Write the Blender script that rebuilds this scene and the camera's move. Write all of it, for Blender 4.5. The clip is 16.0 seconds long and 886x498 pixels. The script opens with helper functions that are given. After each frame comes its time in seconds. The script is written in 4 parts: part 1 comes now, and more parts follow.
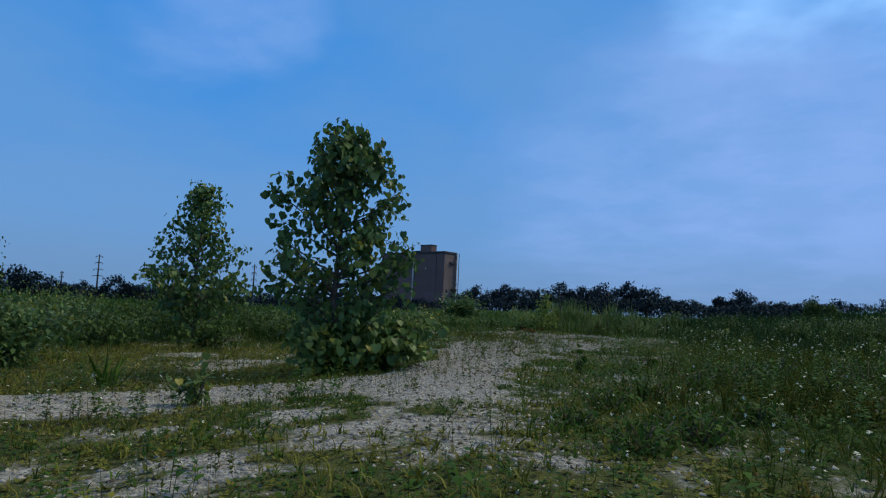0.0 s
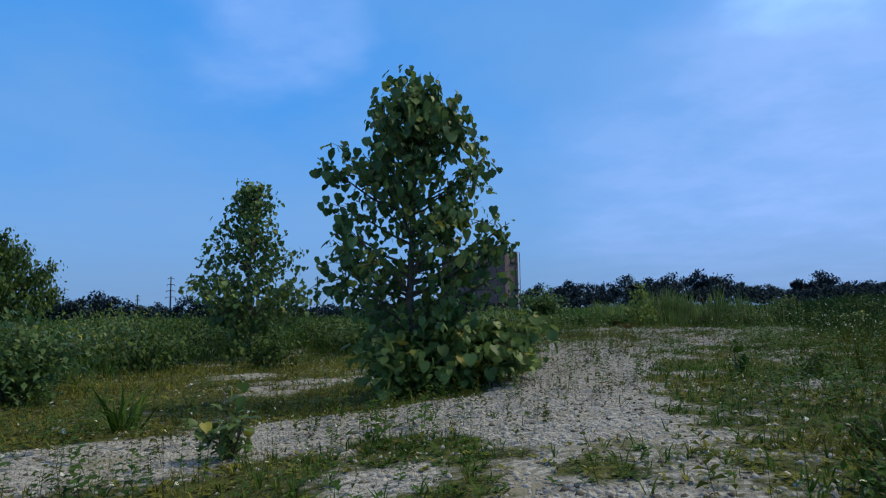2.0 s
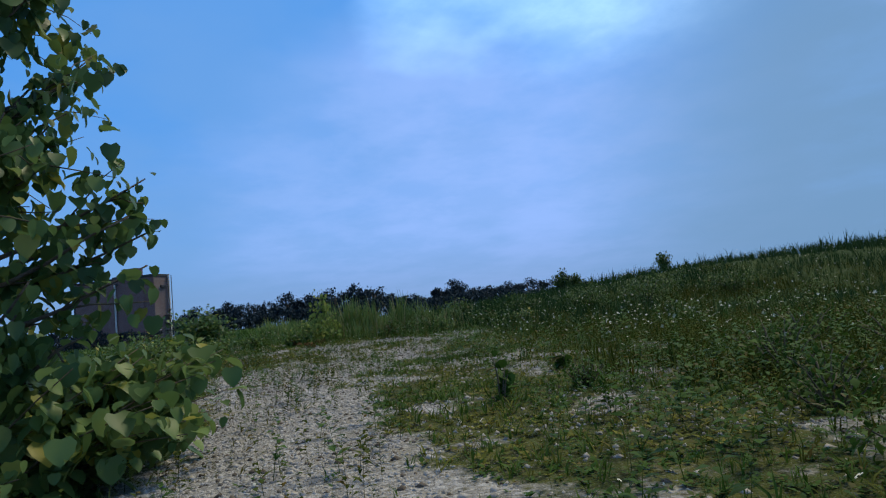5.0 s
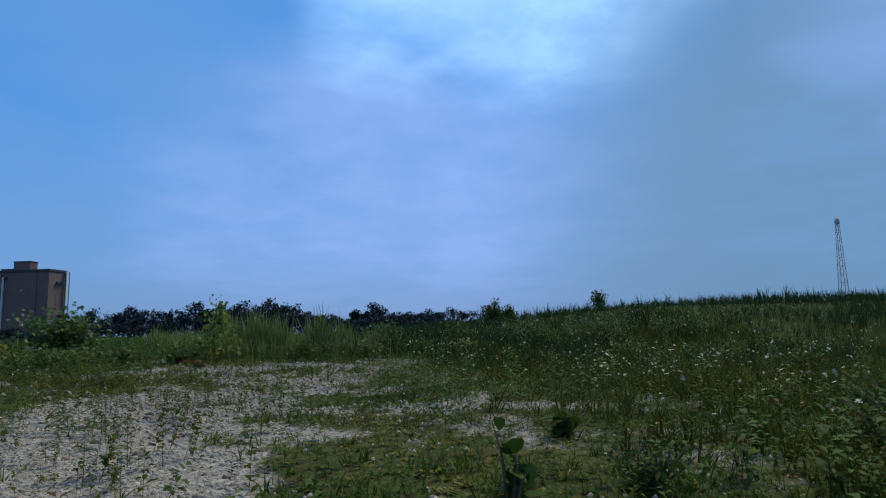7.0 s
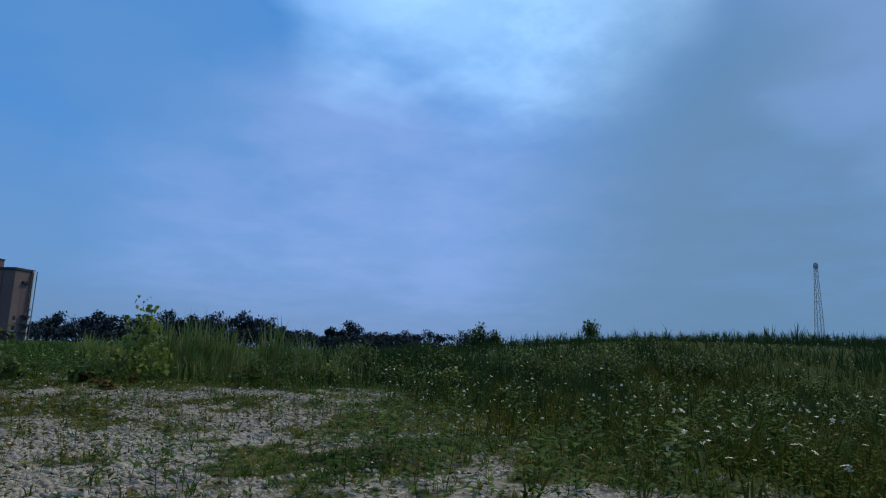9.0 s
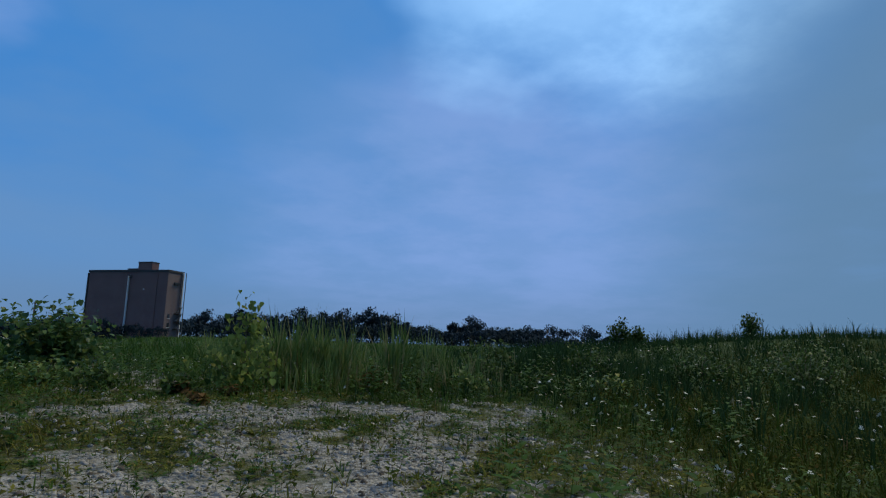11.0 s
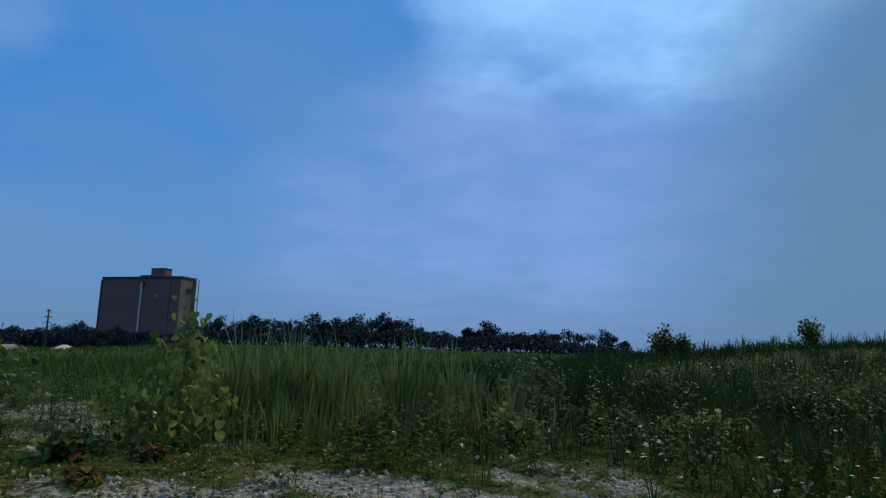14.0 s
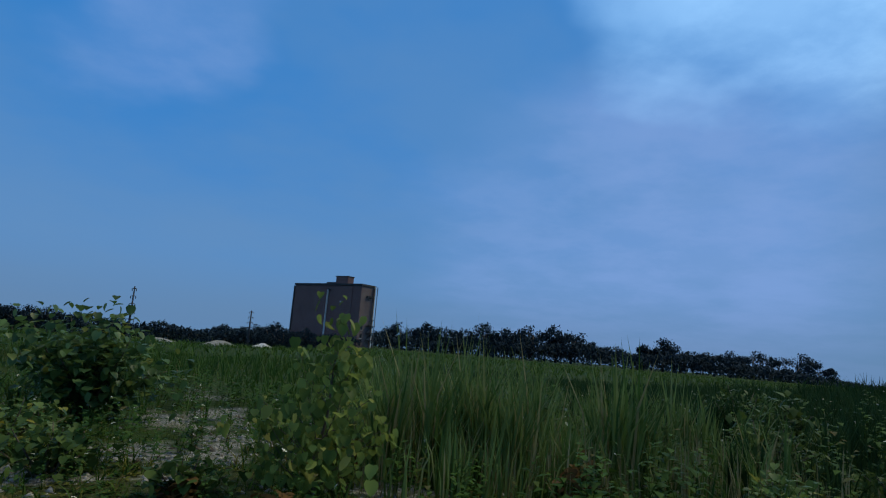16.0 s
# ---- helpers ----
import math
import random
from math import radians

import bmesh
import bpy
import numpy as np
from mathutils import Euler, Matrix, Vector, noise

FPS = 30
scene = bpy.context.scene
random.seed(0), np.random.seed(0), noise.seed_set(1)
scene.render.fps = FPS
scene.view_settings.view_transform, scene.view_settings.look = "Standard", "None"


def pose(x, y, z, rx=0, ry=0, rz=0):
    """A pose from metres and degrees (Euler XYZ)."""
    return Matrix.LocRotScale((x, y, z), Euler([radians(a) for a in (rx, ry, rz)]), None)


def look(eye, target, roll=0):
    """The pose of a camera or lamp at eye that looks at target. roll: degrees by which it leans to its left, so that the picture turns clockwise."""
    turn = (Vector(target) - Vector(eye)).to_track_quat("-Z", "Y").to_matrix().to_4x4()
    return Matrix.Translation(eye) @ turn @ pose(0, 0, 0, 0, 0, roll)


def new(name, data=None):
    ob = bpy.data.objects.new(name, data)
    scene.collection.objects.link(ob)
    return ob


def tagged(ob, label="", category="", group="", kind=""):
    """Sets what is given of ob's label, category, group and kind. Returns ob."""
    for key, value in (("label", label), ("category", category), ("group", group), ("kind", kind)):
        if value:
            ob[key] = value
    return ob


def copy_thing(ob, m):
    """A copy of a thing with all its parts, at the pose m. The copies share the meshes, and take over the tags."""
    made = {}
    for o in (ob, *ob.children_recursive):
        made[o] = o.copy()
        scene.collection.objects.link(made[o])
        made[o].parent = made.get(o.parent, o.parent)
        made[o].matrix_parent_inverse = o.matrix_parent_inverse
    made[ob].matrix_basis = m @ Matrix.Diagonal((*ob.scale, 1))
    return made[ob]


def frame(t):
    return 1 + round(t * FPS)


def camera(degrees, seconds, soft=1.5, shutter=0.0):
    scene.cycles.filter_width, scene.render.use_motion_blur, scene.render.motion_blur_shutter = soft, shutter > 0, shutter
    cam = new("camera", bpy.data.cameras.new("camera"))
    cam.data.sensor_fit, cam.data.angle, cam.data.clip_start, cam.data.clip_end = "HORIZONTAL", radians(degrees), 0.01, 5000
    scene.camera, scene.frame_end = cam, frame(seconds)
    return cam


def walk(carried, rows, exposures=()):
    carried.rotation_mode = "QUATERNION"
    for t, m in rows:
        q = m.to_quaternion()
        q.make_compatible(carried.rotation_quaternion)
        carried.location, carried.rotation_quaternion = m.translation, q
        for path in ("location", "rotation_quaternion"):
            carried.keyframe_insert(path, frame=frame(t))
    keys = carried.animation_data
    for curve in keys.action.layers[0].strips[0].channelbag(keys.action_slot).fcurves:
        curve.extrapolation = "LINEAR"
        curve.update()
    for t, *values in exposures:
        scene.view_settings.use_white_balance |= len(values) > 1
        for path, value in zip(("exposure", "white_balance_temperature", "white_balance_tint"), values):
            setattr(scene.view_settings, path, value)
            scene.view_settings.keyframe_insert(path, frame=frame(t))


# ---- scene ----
cam = camera(70.0, 16.0, soft=1.2)
PATH = [
    (0, (0.1, -0.188, 0.881), (0.105, 1.803, 1.065), 2.6),
    (0.5, (-0.018, 0.376, 0.839), (-0.137, 2.365, 1.013), 3.0),
    (1, (-0.162, 0.942, 0.843), (-0.395, 2.919, 1.03), 2.9),
    (1.5, (-0.301, 1.466, 0.837), (-0.578, 3.437, 1.038), 1.4),
    (2, (-0.436, 2.036, 0.809), (-0.614, 4.019, 0.998), -0.8),
    (2.5, (-0.5, 2.596, 0.811), (-0.483, 4.588, 0.986), -2.4),
    (3, (-0.549, 3.12, 0.778), (-0.363, 5.103, 0.956), -4.0),
    (3.5, (-0.539, 3.66, 0.792), (-0.176, 5.619, 0.966), -5.2),
    (4, (-0.493, 4.197, 0.78), (0.039, 6.117, 0.957), -5.6),
    (4.5, (-0.427, 4.674, 0.788), (0.255, 6.547, 0.96), -6.0),
    (5, (-0.327, 5.162, 0.794), (0.522, 6.963, 0.983), -5.6),
    (5.2, (-0.273, 5.39, 0.794), (0.64, 7.158, 0.99), -5.8),
    (7.3, (0.819, 7.98, 0.787), (1.89, 9.648, 1.056), -0.8),
    (7.5, (0.975, 8.163, 0.769), (2.065, 9.817, 1.047), -1.0),
    (8, (1.28, 8.823, 0.778), (2.445, 10.424, 1.058), -0.4),
    (8.5, (1.574, 9.394, 0.82), (2.757, 10.979, 1.12), 0.8),
    (9, (1.863, 10.01, 0.854), (2.966, 11.646, 1.181), 2.0),
    (9.5, (2.107, 10.556, 0.881), (3.086, 12.272, 1.191), 3.5),
    (10, (2.278, 11.138, 0.907), (3.124, 12.929, 1.184), 3.8),
    (10.2, (2.363, 11.381, 0.888), (3.181, 13.185, 1.167), 3.5),
    (12.3, (3.147, 13.466, 1.184), (3.928, 15.278, 1.51), 1.0),
    (12.5, (3.221, 13.662, 1.176), (4.036, 15.464, 1.47), 0.9),
    (13, (3.408, 14.088, 1.164), (4.309, 15.859, 1.395), 0.9),
    (13.5, (3.55, 14.573, 1.18), (4.409, 16.36, 1.442), 1.3),
    (14, (3.676, 15.059, 1.223), (4.413, 16.892, 1.535), 1.8),
    (14.5, (3.783, 15.56, 1.214), (4.419, 17.43, 1.533), 2.7),
    (15, (3.832, 16.029, 1.254), (4.36, 17.932, 1.574), 3.3),
    (15.5, (3.914, 16.505, 1.279), (4.315, 18.436, 1.611), 4.5),
    (16, (3.91, 16.893, 1.291), (4.13, 18.855, 1.609), 4.8),
]
walk(cam, [(t, look(eye, target, roll)) for t, eye, target, roll in PATH],
     exposures=((0, 0.1, 6300, 6.5), (2.5, 0.4, 6450, 9), (5, 0.36, 6500, 10.5), (9, 0.0, 6450, 9), (12.5, -0.18, 6350, 7), (14, -0.13, 6350, 7), (16, -0.23, 6250, 5)))

# ---------------------------------------------------------------- light
SUN_AZ, SUN_EL = radians(74), radians(50)      # azimuth from +y towards +x

world = bpy.data.worlds.new("hazy_sky")
scene.world = world
world.use_nodes = True


def build_sky():
    nt = world.node_tree
    nt.nodes.clear()
    N, L = nt.nodes.new, nt.links.new
    out, bg = N("ShaderNodeOutputWorld"), N("ShaderNodeBackground")
    sky = N("ShaderNodeTexSky")
    sky.sky_type, sky.sun_disc = "NISHITA", False
    sky.sun_elevation, sky.sun_rotation = SUN_EL, SUN_AZ
    sky.air_density, sky.dust_density, sky.ozone_density = 1.0, 0.6, 2.5
    co = N("ShaderNodeTexCoord")
    sep = N("ShaderNodeSeparateXYZ")
    L(co.outputs["Generated"], sep.inputs[0])

    def math_node(op, a, b=None, clamp=False):
        n = N("ShaderNodeMath")
        n.operation, n.use_clamp = op, clamp
        for i, v in enumerate((a, b)):
            if v is None:
                continue
            if isinstance(v, (int, float)):
                n.inputs[i].default_value = v
            else:
                L(v, n.inputs[i])
        return n.outputs[0]

    def ramp(v, a, b, smooth=True):
        n = N("ShaderNodeMapRange")
        n.interpolation_type = "SMOOTHSTEP" if smooth else "LINEAR"
        n.inputs["From Min"].default_value, n.inputs["From Max"].default_value = a, b
        L(v, n.inputs["Value"])
        return n.outputs[0]

    def mix(f, a, b):
        n = N("ShaderNodeMix")
        n.data_type = "RGBA"
        L(f, n.inputs[0])
        for k, v in ((6, a), (7, b)):
            if isinstance(v, tuple):
                n.inputs[k].default_value = (*v, 1)
            else:
                L(v, n.inputs[k])
        return n.outputs[2]

    # cloud sheet seen in perspective: direction divided by its height
    up = math_node("ADD", math_node("MAXIMUM", sep.outputs[2], 0.0), 0.16)
    flat = N("ShaderNodeCombineXYZ")
    L(math_node("DIVIDE", sep.outputs[0], up), flat.inputs[0])
    L(math_node("DIVIDE", sep.outputs[1], up), flat.inputs[1])
    place = N("ShaderNodeMapping")
    place.inputs["Location"].default_value = CLOUD_SHIFT
    L(flat.outputs[0], place.inputs[0])

    def cloud(scale, detail, rough, seed):
        n = N("ShaderNodeTexNoise")
        n.noise_dimensions = "4D"
        n.inputs["Scale"].default_value, n.inputs["Detail"].default_value = scale, detail
        n.inputs["Roughness"].default_value, n.inputs["W"].default_value = rough, seed
        L(place.outputs[0], n.inputs["Vector"])
        return n.outputs["Fac"]

    def bank(az, el, size, soft):
        """A single cloud bank round one direction of the sky."""
        d = (math.sin(radians(az)) * math.cos(radians(el)), math.cos(radians(az)) * math.cos(radians(el)), math.sin(radians(el)))
        n = N("ShaderNodeVectorMath")
        n.operation = "DOT_PRODUCT"
        L(co.outputs["Generated"], n.inputs[0])
        n.inputs[1].default_value = d
        wob = math_node("ADD", n.outputs["Value"], math_node("MULTIPLY", math_node("SUBTRACT", cloud(1.6, 4, 0.5, 7.0), 0.5), 0.07))
        return ramp(wob, math.cos(radians(size + soft)), math.cos(radians(size)))

    blue = N("ShaderNodeMix")
    blue.data_type = "RGBA"
    blue.inputs[0].default_value = 0.80
    L(sky.outputs[0], blue.inputs[6])
    blue.inputs[7].default_value = (*BLUE, 1)
    veil = math_node("MULTIPLY", ramp(cloud(0.9, 5, 0.55, 2.0), 0.40, 0.70), 0.5)
    low = math_node("MULTIPLY", ramp(sep.outputs[2], 0.36, 0.05), 0.86)
    streak = math_node("ADD", low, math_node("MULTIPLY", math_node("SUBTRACT", cloud(1.1, 5, 0.5, 9.0), 0.5), 0.7), True)
    col = mix(streak, blue.outputs[2], HAZE)
    col = mix(veil, col, HAZE)
    wisp = ramp(cloud(2.6, 7, 0.6, 4.0), 0.36, 0.66)
    torn = math_node("MULTIPLY_ADD", wisp, 0.5)
    torn.node.inputs[2].default_value = 0.5
    for az, el, size in ((20, 10, 5), (32, 13, 4), (44, 10, 5)):
        col = mix(math_node("MULTIPLY", math_node("MULTIPLY", bank(az, el, size, 14), torn), 0.62), col, PALE)
    col = mix(math_node("MULTIPLY", ramp(sep.outputs[2], 0.13, 0.0), 0.6), col, LOW)
    col = mix(math_node("MULTIPLY", math_node("MULTIPLY", bank(29, 34, 3, 10), torn), 0.7), col, BRIGHT)
    col = mix(math_node("MULTIPLY", math_node("MULTIPLY", bank(43, 34, 6, 11), torn), 1.0), col, BRIGHT)
    col = mix(math_node("MULTIPLY", math_node("MULTIPLY", bank(-22, 27, 2, 9), torn), 0.55), col, PALE)
    # the darker grey bank beside the bright gap, with paler streaks in it
    col = mix(math_node("MULTIPLY", bank(80, 4, 24, 21), 0.85), col, GREY)
    seam = math_node("MULTIPLY", bank(66, 13, 3, 9), wisp)
    col = mix(math_node("MULTIPLY", seam, 0.45), col, HAZE)
    col = mix(math_node("MULTIPLY", bank(76, 28, 4, 12), 0.5), col, PALE)
    # unseen white zenith, added so that the light on the ground is less blue
    col = mix(math_node("MULTIPLY", ramp(sep.outputs[2], 0.54, 0.80), 0.9), col, ZENITH_FILL)
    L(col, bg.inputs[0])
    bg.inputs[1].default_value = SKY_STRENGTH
    L(bg.outputs[0], out.inputs[0])


CLOUD_SHIFT = (0.3, 0.8, 0.0)
BLUE, HAZE, PALE = (0.34, 2.55, 7.2), (1.52, 3.1, 5.9), (2.5, 4.05, 7.9)
LOW = (1.55, 2.55, 4.2)
BRIGHT, GREY, ZENITH_FILL = (4.3, 7.6, 12.4), (1.35, 2.55, 4.2), (3.9, 3.75, 3.05)
SKY_STRENGTH = 0.10
build_sky()

sun_data = bpy.data.lights.new("sun", "SUN")
sun_data.energy, sun_data.angle, sun_data.color = 1.75, radians(11), (1.0, 0.89, 0.63)
sun = new("sun", sun_data)
sun.matrix_world = look((40 * math.sin(SUN_AZ), 40 * math.cos(SUN_AZ), 50), (0, 0, 0))


# ---------------------------------------------------------------- small tools
def smooth(a, b, v):
    t = np.clip((v - a) / (b - a), 0, 1)
    return t * t * (3 - 2 * t)


def lattice(ix, iy, seed):
    v = np.sin(ix * 127.1 + iy * 311.7 + seed * 74.7) * 43758.5453
    return v - np.floor(v)


def value_noise(x, y, scale, seed=0):
    """Smooth noise from 0 to 1 over the plan, of that many metres a cell."""
    x, y = np.asarray(x, float) / scale, np.asarray(y, float) / scale
    ix, iy = np.floor(x), np.floor(y)
    fx, fy = x - ix, y - iy
    fx, fy = fx * fx * (3 - 2 * fx), fy * fy * (3 - 2 * fy)
    a = lattice(ix, iy, seed) * (1 - fx) + lattice(ix + 1, iy, seed) * fx
    b = lattice(ix, iy + 1, seed) * (1 - fx) + lattice(ix + 1, iy + 1, seed) * fx
    return a * (1 - fy) + b * fy


def fractal(x, y, scale, seed=0):
    return 0.55 * value_noise(x, y, scale, seed) + 0.3 * value_noise(x, y, scale * 0.47, seed + 3) + 0.15 * value_noise(x, y, scale * 0.2, seed + 5)


def mesh_of(name, verts, tris, material, parent=None, attribute=None):
    """One mesh object out of arrays of corners and triangles."""
    me = bpy.data.meshes.new(name)
    verts, tris = np.asarray(verts, np.float32), np.asarray(tris, np.int32)
    me.vertices.add(len(verts))
    me.vertices.foreach_set("co", verts.ravel())
    me.loops.add(tris.size)
    me.loops.foreach_set("vertex_index", tris.ravel())
    me.polygons.add(len(tris))
    me.polygons.foreach_set("loop_start", np.arange(0, tris.size, 3, dtype=np.int32))
    me.update(calc_edges=True)
    if attribute:
        at = me.attributes.new(attribute[0], "FLOAT", "POINT")
        at.data.foreach_set("value", np.asarray(attribute[1], np.float32))
    me.materials.append(material)
    ob = new(name, me)
    if parent:
        ob.parent = parent
    return ob


def part(name, bm, material, parent, label=""):
    me = bpy.data.meshes.new(name)
    bm.to_mesh(me)
    bm.free()
    me.materials.append(material)
    ob = new(name, me)
    ob.parent = parent
    return tagged(ob, label)


def repeated(proto, pos, yaw, tilt, size, lean=None):
    """Copies of a prototype (corners, triangles) at places, turned about z after a tilt about x, as one pair of arrays."""
    pv, pt = proto
    n = len(pos)
    size = np.asarray(size, float)
    if size.ndim == 1:
        size = np.repeat(size[:, None], 3, 1)
    v = pv[None] * size[:, None, :]
    c, s = np.cos(tilt)[:, None], np.sin(tilt)[:, None]
    y, z = v[..., 1] * c - v[..., 2] * s, v[..., 1] * s + v[..., 2] * c
    c, s = np.cos(yaw)[:, None], np.sin(yaw)[:, None]
    x, y = v[..., 0] * c - y * s, v[..., 0] * s + y * c
    out = np.stack([x, y, z], -1) + np.asarray(pos)[:, None, :]
    tri = pt[None] + (np.arange(n) * len(pv))[:, None, None]
    return out.reshape(-1, 3), tri.reshape(-1, 3)


def joined(pairs):
    vs, ts, k = [], [], 0
    for v, t in pairs:
        vs.append(v)
        ts.append(t + k)
        k += len(v)
    return np.concatenate(vs), np.concatenate(ts)


# ---------------------------------------------------------------- materials
def material(name):
    m = bpy.data.materials.new(name)
    m.use_nodes = True
    nt = m.node_tree
    return m, nt, nt.nodes["Principled BSDF"], nt.nodes.new, nt.links.new


def leafy(name, dark, light, rough=0.5, through_light=0.25, old=None, gloss=0.08):
    """Leaves or blades: every piece has its own tone; some light passes through."""
    m, nt, p, N, L = material(name)
    geo, info = N("ShaderNodeNewGeometry"), N("ShaderNodeObjectInfo")
    add = N("ShaderNodeMath")
    add.operation = "ADD"
    L(geo.outputs["Random Per Island"], add.inputs[0])
    L(info.outputs["Random"], add.inputs[1])
    fr = N("ShaderNodeMath")
    fr.operation = "FRACT"
    L(add.outputs[0], fr.inputs[0])
    r = N("ShaderNodeValToRGB")
    r.color_ramp.elements[0].color, r.color_ramp.elements[1].color = (*dark, 1), (*light, 1)
    if old:
        r.color_ramp.elements[1].position = 0.86
        e = r.color_ramp.elements.new(0.97)
        e.color = (*old, 1)
    L(fr.outputs[0], r.inputs[0])
    tc, no = N("ShaderNodeTexCoord"), N("ShaderNodeTexNoise")
    no.inputs["Scale"].default_value, no.inputs["Detail"].default_value = 1.1, 5
    L(tc.outputs["Object"], no.inputs["Vector"])
    hsv = N("ShaderNodeHueSaturation")
    mr = N("ShaderNodeMapRange")
    mr.inputs["To Min"].default_value, mr.inputs["To Max"].default_value = 0.6, 1.4
    L(no.outputs["Fac"], mr.inputs["Value"])
    L(mr.outputs[0], hsv.inputs["Value"])
    L(r.outputs[0], hsv.inputs["Color"])
    L(hsv.outputs[0], p.inputs["Base Color"])
    p.inputs["Roughness"].default_value, p.inputs["Specular IOR Level"].default_value = rough, gloss
    tr, mx = N("ShaderNodeBsdfTranslucent"), N("ShaderNodeMixShader")
    L(hsv.outputs[0], tr.inputs["Color"])
    mx.inputs[0].default_value = through_light
    L(p.outputs[0], mx.inputs[1])
    L(tr.outputs[0], mx.inputs[2])
    L(mx.outputs[0], nt.nodes["Material Output"].inputs["Surface"])
    return m


def rough_surface(name, a, b, scale, rough=0.85, bump=0.3, detail=8, island=0.0, metal=0.0):
    """Two tones mixed by coarse and fine noise, with a fine relief."""
    m, nt, p, N, L = material(name)
    tc = N("ShaderNodeTexCoord")
    n1, n2 = N("ShaderNodeTexNoise"), N("ShaderNodeTexNoise")
    for n, s in ((n1, scale), (n2, scale * 9)):
        n.inputs["Scale"].default_value, n.inputs["Detail"].default_value = s, detail
        L(tc.outputs["Object"], n.inputs["Vector"])
    ad = N("ShaderNodeMath")
    ad.operation = "MULTIPLY_ADD"
    ad.inputs[1].default_value = 0.5
    L(n2.outputs["Fac"], ad.inputs[0])
    L(n1.outputs["Fac"], ad.inputs[2])
    src = ad.outputs[0]
    if island:
        geo, a2 = N("ShaderNodeNewGeometry"), N("ShaderNodeMath")
        a2.operation = "MULTIPLY_ADD"
        a2.inputs[1].default_value = island
        L(geo.outputs["Random Per Island"], a2.inputs[0])
        L(src, a2.inputs[2])
        src = a2.outputs[0]
    r = N("ShaderNodeMapRange")
    r.inputs["From Min"].default_value, r.inputs["From Max"].default_value = 0.5, 1.05 + island
    L(src, r.inputs["Value"])
    mx = N("ShaderNodeMix")
    mx.data_type = "RGBA"
    mx.inputs[6].default_value, mx.inputs[7].default_value = (*a, 1), (*b, 1)
    L(r.outputs[0], mx.inputs[0])
    L(mx.outputs[2], p.inputs["Base Color"])
    p.inputs["Roughness"].default_value, p.inputs["Metallic"].default_value = rough, metal
    bp = N("ShaderNodeBump")
    bp.inputs["Strength"].default_value, bp.inputs["Distance"].default_value = bump, 0.02
    L(n2.outputs["Fac"], bp.inputs["Height"])
    L(bp.outputs[0], p.inputs["Normal"])
    return m


